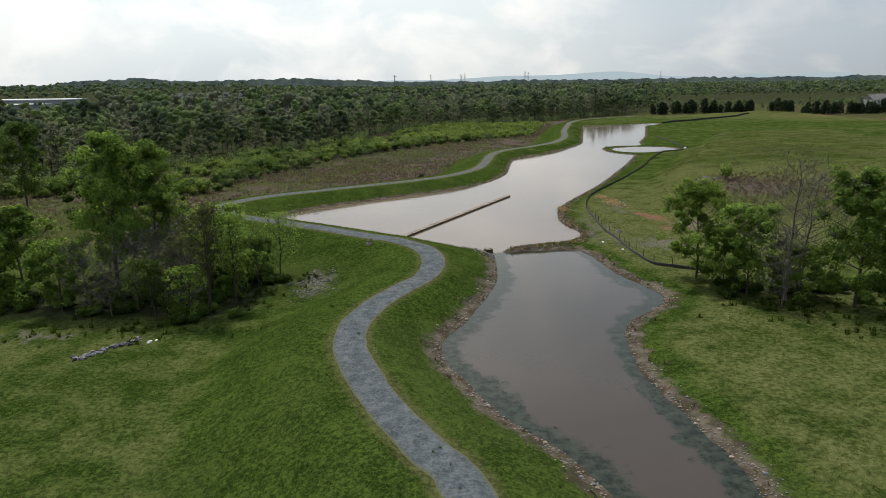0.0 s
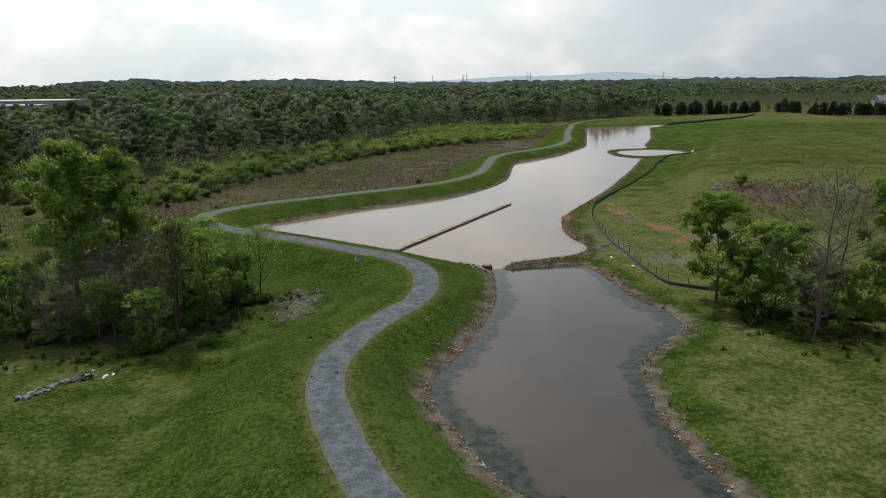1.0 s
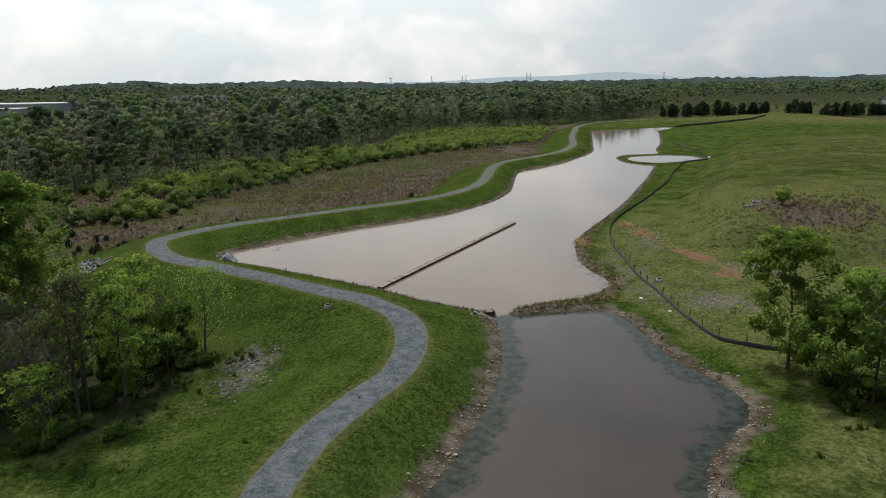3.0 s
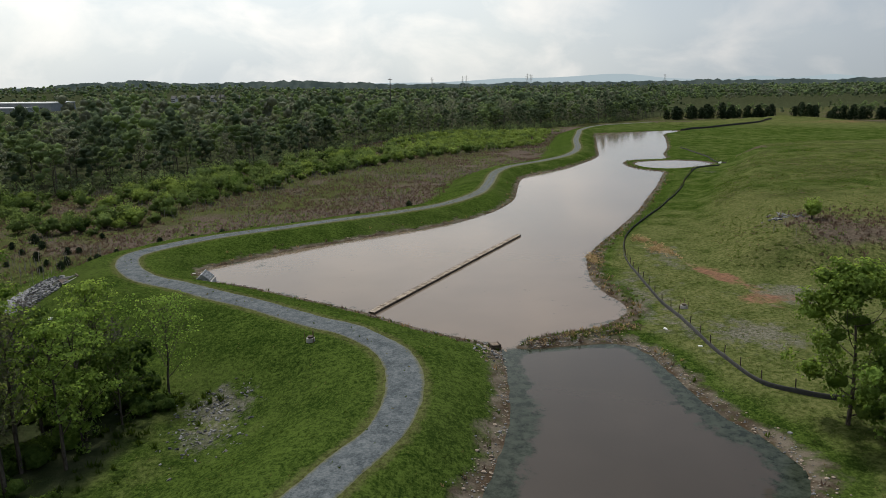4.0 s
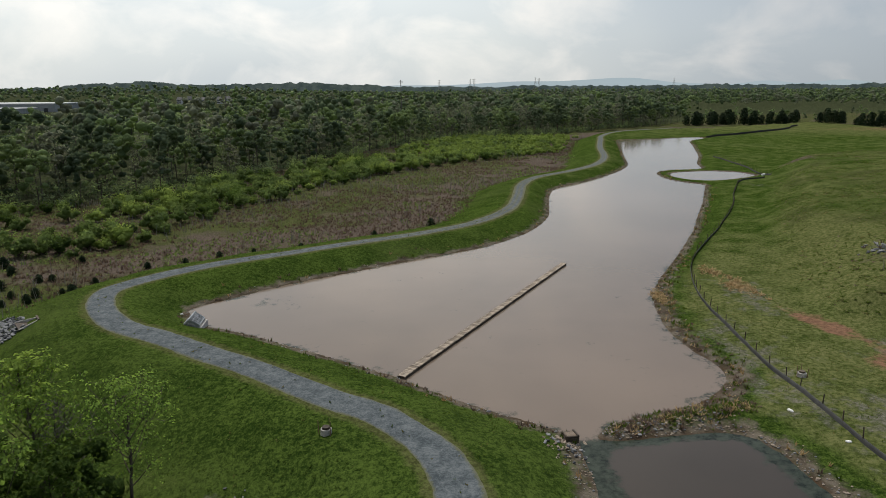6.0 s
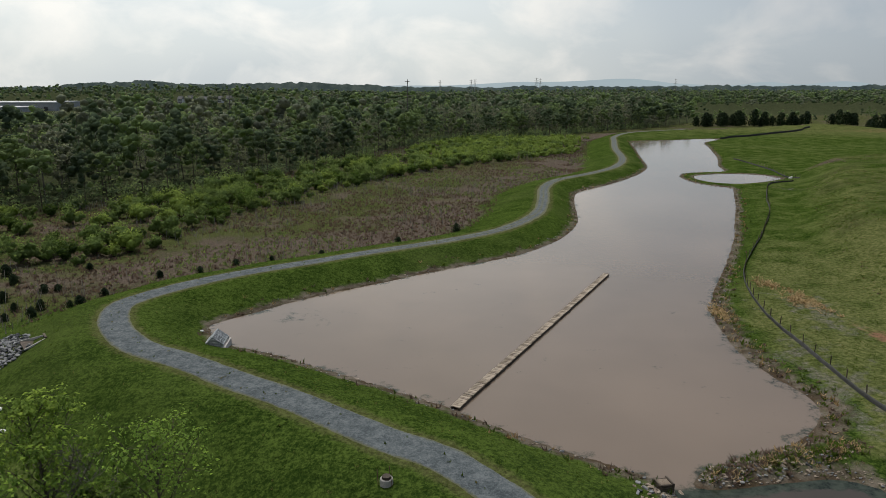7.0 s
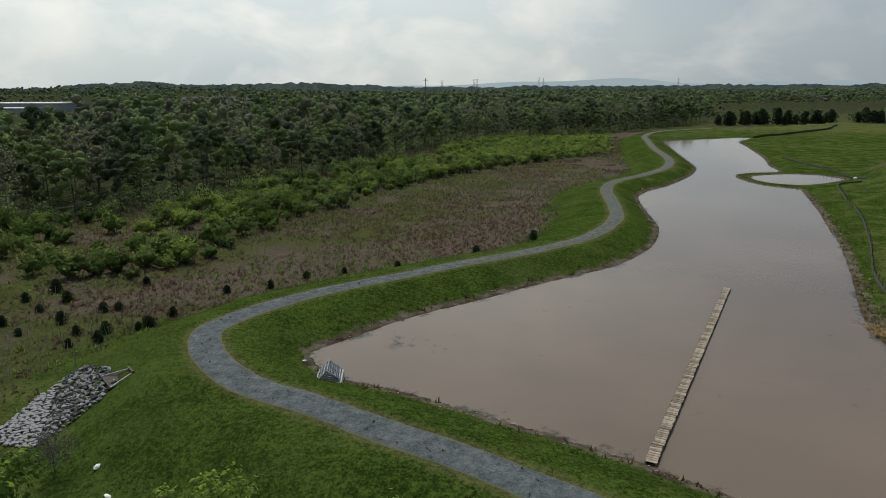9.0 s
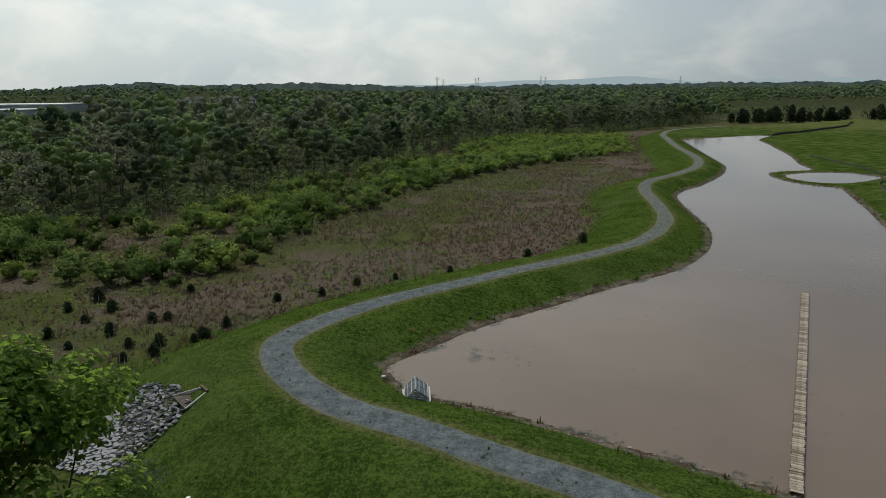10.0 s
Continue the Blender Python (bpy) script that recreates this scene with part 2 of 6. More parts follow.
# woods tones raised and blued: distance haze mixed into the leaf colour
M_WOODS = leaf_mat("hazed_woodland_leaves", (0.082, 0.122, 0.062), (0.245, 0.325, 0.150), 0.5, 0.02, 1.4)
M_WOODS_DARK = leaf_mat("hazed_dark_woodland_leaves", (0.056, 0.083, 0.058), (0.152, 0.203, 0.118), 0.48, 0.02, 1.4)
M_WOODS_GREY = leaf_mat("hazed_budding_woodland", (0.108, 0.121, 0.098), (0.250, 0.276, 0.206), 0.5, 0.02, 1.6)
M_SHRUB = leaf_mat("shrub_leaves", (0.078, 0.122, 0.042), (0.225, 0.310, 0.105), 0.45, 0.02, 2.2)
M_SHRUB_PALE = leaf_mat("pale_shrub_leaves", (0.120, 0.180, 0.042), (0.320, 0.420, 0.115), 0.45, 0.02, 2.2)
M_GRASS = leaf_mat("grass_blades", (0.026, 0.048, 0.008), (0.080, 0.118, 0.022), 0.5, 0.0)
M_STRAW = leaf_mat("straw_grass", (0.16, 0.10, 0.05), (0.36, 0.27, 0.15), 0.3)
M_ROCK = plain("grey_stone", (0.036, 0.039, 0.045), (0.185, 0.188, 0.196), 1.5, 0.9, vary=0.9)
M_DARKROCK = plain("dark_stone", (0.045, 0.046, 0.048), (0.130, 0.126, 0.122), 1.5, 0.9)
M_TANROCK = plain("tan_stone", (0.12, 0.092, 0.07), (0.30, 0.25, 0.20), 1.5, 0.9)
M_WOOD = plain("weathered_wood", (0.12, 0.095, 0.072), (0.31, 0.26, 0.21), 2.0, 0.9)
M_DARKWOOD = plain("wet_wood", (0.035, 0.026, 0.02), (0.10, 0.078, 0.06), 2.0, 0.8)
M_CONCRETE = plain("concrete", (0.24, 0.235, 0.22), (0.42, 0.40, 0.38), 1.2, 0.9)
M_METAL = plain("galvanised_steel", (0.17, 0.185, 0.20), (0.34, 0.36, 0.38), 2.5, 0.5, 0.35, 0.1, 0.4)
M_FABRIC = plain("black_geotextile", (0.022, 0.023, 0.025), (0.050, 0.051, 0.050), 1.5, 0.95)
M_WHITE = plain("white_plastic", (0.55, 0.55, 0.53), (0.80, 0.80, 0.78), 1.0, 0.6, 0.0, 0.1)
M_ROOF = plain("pale_roof", (0.36, 0.37, 0.38), (0.52, 0.53, 0.54), 0.2, 0.8)
M_RUST = plain("rusty_iron", (0.08, 0.045, 0.03), (0.20, 0.12, 0.08), 3.0, 0.85)


# ---- building helpers ----
def mesh_np(name, verts, faces, mats=(), smooth=False):
    me = bpy.data.meshes.new(name)
    faces = np.asarray(faces, dtype=np.int32)
    verts = np.asarray(verts, dtype=np.float32)
    n, k = faces.shape
    me.vertices.add(len(verts))
    me.vertices.foreach_set("co", verts.ravel())
    me.loops.add(n * k)
    me.loops.foreach_set("vertex_index", faces.ravel())
    me.polygons.add(n)
    me.polygons.foreach_set("loop_start", np.arange(0, n * k, k, dtype=np.int32))
    me.update(calc_edges=True)
    for m in mats:
        me.materials.append(m)
    if smooth:
        me.polygons.foreach_set("use_smooth", np.ones(n, dtype=bool))
    else:
        me.polygons.foreach_set("use_smooth", np.zeros(n, dtype=bool))
    return me


def part(name, bm, material, parent, label=""):
    """Links a bmesh (or a mesh) as one object under a thing or a part."""
    if isinstance(bm, bmesh.types.BMesh):
        me = bpy.data.meshes.new(name)
        bm.to_mesh(me)
        bm.free()
    else:
        me = bm
    if material and not me.materials:
        me.materials.append(material)
    ob = new(name, me)
    if parent:
        ob.parent = parent
    if label:
        ob["label"] = label
    return ob


def spline(points, step, closed=False):
    """A smooth line through the control points, in steps of about that many metres."""
    p = np.array(points, float)
    n = len(p)
    out = []
    for i in range(n if closed else n - 1):
        if closed:
            a, b, c, d = (p[(i + k) % n] for k in (-1, 0, 1, 2))
        else:
            a, b, c, d = p[max(i - 1, 0)], p[i], p[i + 1], p[min(i + 2, n - 1)]
        m = max(2, int(np.linalg.norm(c - b) / step))
        t = np.linspace(0, 1, m, endpoint=False)[:, None]
        out.append(0.5 * (2 * b + (c - a) * t + (2 * a - 5 * b + 4 * c - d) * t ** 2 + (3 * b - a - 3 * c + d) * t ** 3))
    if not closed:
        out.append(p[-1:])
    return np.concatenate(out)


def line_dist(px, py, line, closed=False):
    """The distance of each point from a line, and on which side of it (1: left) the point lies."""
    a = line if closed else line[:-1]
    b = np.roll(line, -1, 0) if closed else line[1:]
    dist, side = np.empty(len(px)), np.empty(len(px))
    ab = b - a
    ll = (ab ** 2).sum(1)
    for s in range(0, len(px), 8000):
        x, y = px[s:s + 8000, None] - a[:, 0], py[s:s + 8000, None] - a[:, 1]
        t = np.clip((x * ab[:, 0] + y * ab[:, 1]) / ll, 0, 1)
        d2 = (x - t * ab[:, 0]) ** 2 + (y - t * ab[:, 1]) ** 2
        i = d2.argmin(1)
        k = np.arange(len(i))
        dist[s:s + 8000] = np.sqrt(d2[k, i])
        side[s:s + 8000] = np.sign(ab[i, 0] * y[k, i] - ab[i, 1] * x[k, i])
    return dist, side


def inside(px, py, poly):
    a, b = poly, np.roll(poly, -1, 0)
    res = np.zeros(len(px), bool)
    for s in range(0, len(px), 8000):
        x, y = px[s:s + 8000, None], py[s:s + 8000, None]
        hit = ((a[:, 1] > y) != (b[:, 1] > y)) & (x < (b[:, 0] - a[:, 0]) * (y - a[:, 1]) / (b[:, 1] - a[:, 1] + 1e-12) + a[:, 0])
        res[s:s + 8000] = hit.sum(1) % 2 == 1
    return res


def vnoise(x, y, scale, seed=0):
    """Smooth value noise on arrays, -1 to 1."""
    x, y = np.asarray(x) / scale + 1000.0 + seed * 17.3, np.asarray(y) / scale + 1000.0 + seed * 31.7
    i, j = np.floor(x).astype(int), np.floor(y).astype(int)
    u, v = x - i, y - j
    u, v = u * u * (3 - 2 * u), v * v * (3 - 2 * v)

    def h(a, b):
        n = (a * 374761393 + b * 668265263 + seed * 974634777) & 0x7FFFFFFF
        n = ((n ^ (n >> 13)) * 1274126177) & 0x7FFFFFFF
        return ((n ^ (n >> 16)) & 0xFFFF) / 32767.5 - 1.0

    return (h(i, j) * (1 - u) + h(i + 1, j) * u) * (1 - v) + (h(i, j + 1) * (1 - u) + h(i + 1, j + 1) * u) * v


def sstep(v, lo, hi):
    t = np.clip((v - lo) / (hi - lo), 0, 1)
    return t * t * (3 - 2 * t)


# ---- plan: shorelines, gravel path, terrain ----
PATH_LINE = spline([(5, 12), (1.7, 28.8), (-0.4, 33), (-2.9, 37.6), (-5, 42.5), (-6.9, 48.5), (-7.1, 53.5), (-5.8, 58.8), (-3.9, 63),
                    (-1.7, 67.5), (-1.0, 73.5), (-2.2, 79.3), (-5.7, 84.0), (-9.85, 86.85), (-15.25, 90.9), (-20.25, 94.2), (-26.25, 98.2),
                    (-31.2, 101.3), (-35, 105.8), (-36.8, 110.5), (-36, 114), (-32.3, 119.3), (-28, 123.8), (-23, 128), (-16, 134),
                    (-7.3, 140.3), (0, 147), (4.8, 154.5), (8.5, 164), (10.8, 177), (13, 192), (17.5, 204), (27, 216), (36.5, 231),
                    (43.5, 252), (49, 285), (56, 318), (63, 347), (78, 376), (110, 400)], 1.0)
SOUTH_SHORE = [(-28.4, 110.5), (-26.2, 106.8), (-23.5, 105.4), (-19.9, 103.7), (-14.7, 100.4), (-9.3, 96.9), (-5.9, 94.6), (-2, 91.3),
               (1.2, 88.9), (4.8, 86.8), (6.4, 85.3), (7.3, 85.0), (8.2, 85.9), (8.8, 87.0), (10.3, 87.6), (12.6, 89), (15.9, 90.4), (18.7, 93.2), (19.8, 96.7),
               (18.7, 100.8), (18.3, 106), (19.0, 112), (21.3, 120), (28, 133.7), (36, 151), (40, 161), (47, 178), (54.5, 198),
               (56, 203), (52, 209), (50.5, 216), (51, 223), (54, 229.5), (60, 232.5), (66.5, 235)]
NORTH_SHORE = [(70, 248), (78, 270), (86, 297), (92, 318), (97, 335), (111, 356), (103, 356), (95.5, 352), (82, 346), (69, 340),
               (66, 330), (62, 310), (57, 285), (54, 270), (49, 245), (44, 232), (38.5, 221.5), (29, 207), (24.5, 202), (20, 193.8),
               (17.8, 183), (16.3, 172), (14.7, 162), (12, 154), (9.5, 148.5), (3, 139.5), (-6, 132.5), (-13, 126.6), (-21, 120),
               (-25, 115.5), (-28, 112)]
MAIN = spline(SOUTH_SHORE + NORTH_SHORE, 0.9, True)
NEAR = spline([(6.7, 86.4), (6.7, 84.0), (6.6, 79), (6.1, 72), (5.2, 68), (4.2, 64.5), (2, 58), (0.4, 54.5), (0.2, 51.5), (1, 48.5), (2.6, 44.7),
               (4.6, 40.4), (7.6, 36.2), (9.4, 32), (12, 27), (15.8, 26.5), (17.0, 31), (17.2, 34.3), (16.5, 38.5), (16, 42),
               (15.3, 46.5), (15.4, 51), (15.9, 55), (17.3, 58.6), (20, 61.7), (22.4, 65.1), (22.1, 69), (20.3, 73), (19.4, 78),
               (18.4, 84), (16.5, 86), (12, 85.5), (8.8, 84.9), (8.0, 85.4), (7.7, 86.8)], 0.9, True)
# foot of the grassed spoil mound on the east bank
MOUND = spline([(35.5, 108), (37.5, 117), (40, 128), (45.5, 143), (52, 158), (60, 176), (69.5, 197), (77, 210), (81, 222), (90, 234), (115, 243), (165, 250), (260, 246),
                (300, 190), (260, 120), (150, 92), (95, 90), (66, 97), (52, 103), (42, 104)], 2.0, True)
POOL = spline([(54, 220), (57, 226), (66, 229), (73, 227), (75.5, 221), (70.5, 215.5), (61.4, 210.5), (55.8, 212.5)], 0.9, True)
# front of the woods: the y at which the trees begin, for each x
EDGE_X = [-400, -200, -92, -72, -54, -44, -20, 20, 65, 130, 180, 240, 420, 700]
EDGE_Y = [120, 142, 173, 193, 236, 284, 338, 385, 418, 490, 560, 640, 690, 700]


def woods_front(x):
    return np.interp(x, EDGE_X, EDGE_Y)


def lay_of_land(px, py):
    """Height of the ground and the fields that colour it, at arrays of places."""
    px, py = np.asarray(px, float), np.asarray(py, float)
    n = len(px)
    dp, ds, side = np.full(n, 200.0), np.full(n, 200.0), np.ones(n)
    near_water = np.full(n, 200.0)
    k = np.where((px > -130) & (px < 230) & (py > -20) & (py < 480))[0]
    x, y = px[k], py[k]
    d, s = line_dist(x, y, PATH_LINE)
    dp[k], side[k] = d, s
    wet = inside(x, y, MAIN) | inside(x, y, POOL) | inside(x, y, NEAR)
    dm = np.minimum(line_dist(x, y, MAIN, True)[0], line_dist(x, y, POOL, True)[0])
    dn = line_dist(x, y, NEAR, True)[0]
    w = np.minimum(dm, dn)
    ds[k] = np.where(wet, -w, w)
    near_water[k] = dn
    outer = side > 0
    dq = np.maximum(dp - 2.2, 0)
    top = 1.9 - 0.3 * sstep(py, 118, 136)
    land = np.maximum(ds, 0)
    # field on the pond's far bank, with its mound
    right = 0.07 * np.minimum(land, 1.6) + 0.5 * sstep(land, 1.0, 6.5) + 0.3 * sstep(land, 10, 40)
    dm2 = np.where(inside(px, py, MOUND), 1.0, -1.0) * np.minimum(line_dist(px, py, MOUND, True)[0], 60)
    bank = dm2 + 2.2 * vnoise(px, py, 14, 4) + 0.8 * vnoise(px, py, 5, 14)
    right += (3.9 * sstep(bank, -3, 8.5) + 0.9 * sstep(bank, 6, 24) + 0.55 * vnoise(px, py, 19, 15) * sstep(bank, 4, 14)) * (px > 20)
    left = -1.05 + 0.35 * vnoise(px, py, 26, 3) + 0.25 * sstep(-px, 40, 120)
    fall = sstep(dq, 0, 11)
    h_out = top * (1 - fall) + left * fall
    rise = np.maximum(land - 1.0, 0) + 0.10 * np.minimum(land, 1.0)
    wgt = rise / (rise + dq + 1e-6) * (1 - sstep(dq, 7, 20))
    h_in = right * (1 - wgt) + top * wgt
    h = np.where(outer, h_out, h_in)
    h = h + (0.10 - 0.06 * sstep(px, 16, 26)) * vnoise(px, py, 5, 5) * (1 - sstep(py, 130, 210)) * sstep(land, 0.5, 4) * sstep(dp, 2.0, 4) + 0.05 * vnoise(px, py, 1.6, 6) * (1 - sstep(py, 100, 160)) * sstep(dp, 1.8, 2.6) * sstep(land, 0.7, 2.2) + 0.05 * sstep(land, 0.0, 0.5)
    h = np.where(ds < 0, -0.04 - np.minimum(-ds * 0.22, 1.3) + 0.05 * vnoise(px, py, 1.4, 7), h)
    # stony sill between the two basins
    sill = np.exp(-((py - (85.6 + 0.30 * (px - 7.2))) / 1.1) ** 2) * sstep(px, 7.6, 8.6) * (1 - sstep(px, 17.5, 20))
    h = h + 0.28 * sill * sstep(land, 0, 0.5)
    # distance: the land swells gently
    r = np.hypot(px, py - 150)
    h = h + sstep(r, 500, 2500) * (3.0 + 5.0 * vnoise(px, py, 700, 11)) + sstep(r, 1200, 3500) * sstep(-px, 0, 1500) * 8.0 + 15.0 * np.exp(-((px + 640) / 330) ** 2 - ((py - 1500) / 320) ** 2)
    fields = {"shore": np.where(near_water < 4, ds * 0.60, ds * (0.82 - 0.36 * sstep(px, 13, 17) * (1 - sstep(py, 118, 132)))), "path": dp}
    # blobs paint the thicket floors: dark soil plus the trees' shade
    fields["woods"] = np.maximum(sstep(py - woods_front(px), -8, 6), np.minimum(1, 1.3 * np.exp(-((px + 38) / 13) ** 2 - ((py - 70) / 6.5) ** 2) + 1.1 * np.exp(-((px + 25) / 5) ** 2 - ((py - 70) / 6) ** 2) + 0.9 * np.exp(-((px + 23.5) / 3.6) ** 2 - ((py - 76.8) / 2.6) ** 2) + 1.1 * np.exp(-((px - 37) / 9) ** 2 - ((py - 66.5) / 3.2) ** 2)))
    zone = outer & (dp > 4)
    fields["marsh"] = np.where(zone & (py > 100), sstep(dp, 7, 14) * (0.88 - 0.36 * sstep(dp, 18, 36)), 0.0) * sstep(py + 0.3 * px, 80, 105)
    fields["marsh"] *= 1 - 0.6 * np.exp(-((px + 55) / 13) ** 2 - ((py - 119) / 9) ** 2)
    fields["marsh"] = fields["marsh"] + 0.85 * np.exp(-((px - 50) / 7) ** 2 - ((py - 114) / 8) ** 2) + 0.6 * np.exp(-((px - 87) / 6) ** 2 - ((py - 222) / 7) ** 2) + 0.55 * np.exp(-((px - 66) / 6) ** 2 - ((py - 196) / 7) ** 2) + 0.5 * np.exp(-((px - 62) / 14) ** 2 - ((py - 108) / 10) ** 2)
    fields["rough"] = np.where(zone & (py > 95), sstep(dp, 10, 18), 0.0)
    fields["rough"] = np.maximum(fields["rough"], np.where(~outer & (px > 24), (0.35 + 0.30 * vnoise(px, py, 11, 62) + 0.25 * vnoise(px, py, 4, 63)) * sstep(dm2, -3, 4), 0))
    fields["dry"] = np.where(zone & (py < 110), 0.46 * sstep(dp, 6, 14), 0.10) + np.where(~outer, (0.46 + 0.12 * sstep(py, 72, 88)) * sstep(land, 1.2, 4) * sstep(px, 12, 22) * (1 - 0.5 * sstep(py, 125, 160)) + 0.16 * sstep(dm2, -2, 5) * (vnoise(px, py, 23, 64) > 0) + 0.25 * sstep(py + 0.4 * px, 400, 470), 0)
    blob = lambda cx, cy, rx, ry, t=0.0: np.exp(-(((px - cx) + t * (py - cy)) / rx) ** 2 - ((py - cy) / ry) ** 2)
    fields["stony"] = 1.0 * (0.95 * blob(-15.4, 77, 3.4, 2.2) + 0.85 * blob(-14.6, 72.4, 2.8, 3.2) + 0.85 * blob(28.9, 86.6, 3.5, 3) + 1.0 * blob(37.5, 98, 3.0, 3.4) + 0.7 * blob(66, 197, 3, 4) + 0.55 * blob(29.5, 115, 2.4, 6) + 1.1 * blob(-44.6, 103, 2.6, 3.6) + 0.8 * blob(-38, 59, 5, 3) + 0.6 * blob(47, 120, 3, 4)) + 0.55 * blob(21, 97, 4, 12) + 0.34 * sstep(px, 19, 24) * (1 - sstep(dm2, -6, 2)) * sstep(py, 70, 80) * (1 - sstep(py, 118, 135))
    fields["redsoil"] = 1.4 * blob(32.7, 105, 1.8, 5.2, 0.30) + 0.9 * blob(34, 96.0, 5.6, 2.6, 0.2) + 0.7 * blob(29.5, 119, 1.6, 4) + 1.1 * blob(-51.5, 101.0, 3.2, 4.0) + 0.75 * blob(230, 400, 70, 26)
    return h, fields


def grow(start, end, first, rate):
    v, s, out = start, first, []
    while v < end:
        out.append(v)
        s *= rate
        v += s
    return np.array(out + [end])


# ---- ground: one sheet to the horizon ----
gx = np.concatenate([-grow(75, 4800, 1.0, 1.11)[::-1], np.arange(-74.4, 99.4, 0.78), grow(100, 4800, 1.0, 1.09)])
gy = np.concatenate([-grow(-14, 900, 1.0, 1.22)[::-1], np.arange(14.6, 245, 0.78), grow(245.5, 4850, 0.8, 1.05)])
GX, GY = np.meshgrid(gx, gy)
gh, gf = lay_of_land(GX.ravel(), GY.ravel())
nx, ny = len(gx), len(gy)


def survey(px, py):
    """Height and fields at arrays of places, read off the ground's own mesh."""
    px, py = np.clip(np.asarray(px, float), gx[0], gx[-1] - 1e-3), np.clip(np.asarray(py, float), gy[0], gy[-1] - 1e-3)
    i, j = np.clip(np.searchsorted(gx, px) - 1, 0, nx - 2), np.clip(np.searchsorted(gy, py) - 1, 0, ny - 2)
    u, v = (px - gx[i]) / (gx[i + 1] - gx[i]), (py - gy[j]) / (gy[j + 1] - gy[j])
    a, b, c, d = j * nx + i, j * nx + i + 1, (j + 1) * nx + i, (j + 1) * nx + i + 1
    w = ((a, (1 - u) * (1 - v)), (b, u * (1 - v)), (c, (1 - u) * v), (d, u * v))
    return sum(gh[q] * t for q, t in w), {key: sum(f[q] * t for q, t in w) for key, f in gf.items()}


def height(x, y):
    return float(survey([x], [y])[0][0])


idx = np.arange(nx * ny).reshape(ny, nx)
quads = np.stack([idx[:-1, :-1], idx[:-1, 1:], idx[1:, 1:], idx[1:, :-1]], -1).reshape(-1, 4)
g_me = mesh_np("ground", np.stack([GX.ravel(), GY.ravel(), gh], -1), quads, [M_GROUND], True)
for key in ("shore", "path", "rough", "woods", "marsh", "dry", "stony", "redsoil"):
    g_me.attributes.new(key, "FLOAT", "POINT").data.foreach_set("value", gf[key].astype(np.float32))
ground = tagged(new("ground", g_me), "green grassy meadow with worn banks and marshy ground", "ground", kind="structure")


def water_sheet(name, line, label, weed, material=M_WATER, level=0.0):
    lo, hi = line.min(0) - 2, line.max(0) + 2
    wx, wy = np.arange(lo[0], hi[0], 0.6), np.arange(lo[1], hi[1], 0.6)
    X, Y = np.meshgrid(wx, wy)
    d, _ = line_dist(X.ravel(), Y.ravel(), line, True)
    d = np.where(inside(X.ravel(), Y.ravel(), line), -d, d)
    n = np.arange(len(d)).reshape(len(wy), len(wx))
    q = np.stack([n[:-1, :-1], n[:-1, 1:], n[1:, 1:], n[1:, :-1]], -1).reshape(-1, 4)
    q = q[(d[q] < 0.8).all(1)]
    used, inv = np.unique(q, return_inverse=True)
    me = mesh_np(name, np.stack([X.ravel()[used], Y.ravel()[used], np.full(len(used), level)], -1), inv.reshape(-1, 4), [material], True)
    me.attributes.new("weed", "FLOAT", "POINT").data.foreach_set("value", (weed(-d[used], X.ravel()[used], Y.ravel()[used])).astype(np.float32))
    return tagged(new(name, me), label, "water", kind="structure")


water_sheet("water_main", MAIN, "still brown muddy water of the long pond", lambda d, x, y: 0.42 * np.exp(-((x + 20.5) / 3.5) ** 2 - ((y - 113.5) / 3) ** 2) + 0.5 * (1 - sstep(d, 0, 1.0 + 1.6 * sstep(x, 14, 18) * (1 - sstep(y, 115, 125)))))
water_sheet("water_forebay", NEAR, "still grey-brown water with green weed along its rim", lambda d, x, y: 1.25 - 1.25 * sstep(d, 0.2, 2.7 + 1.5 * vnoise(x, y, 7, 61)), M_GREYWATER, -0.005)
water_sheet("water_pool", POOL, "small still pool behind a thin spit", lambda d, x, y: 0.2 * (1 - sstep(d, 0, 1)))


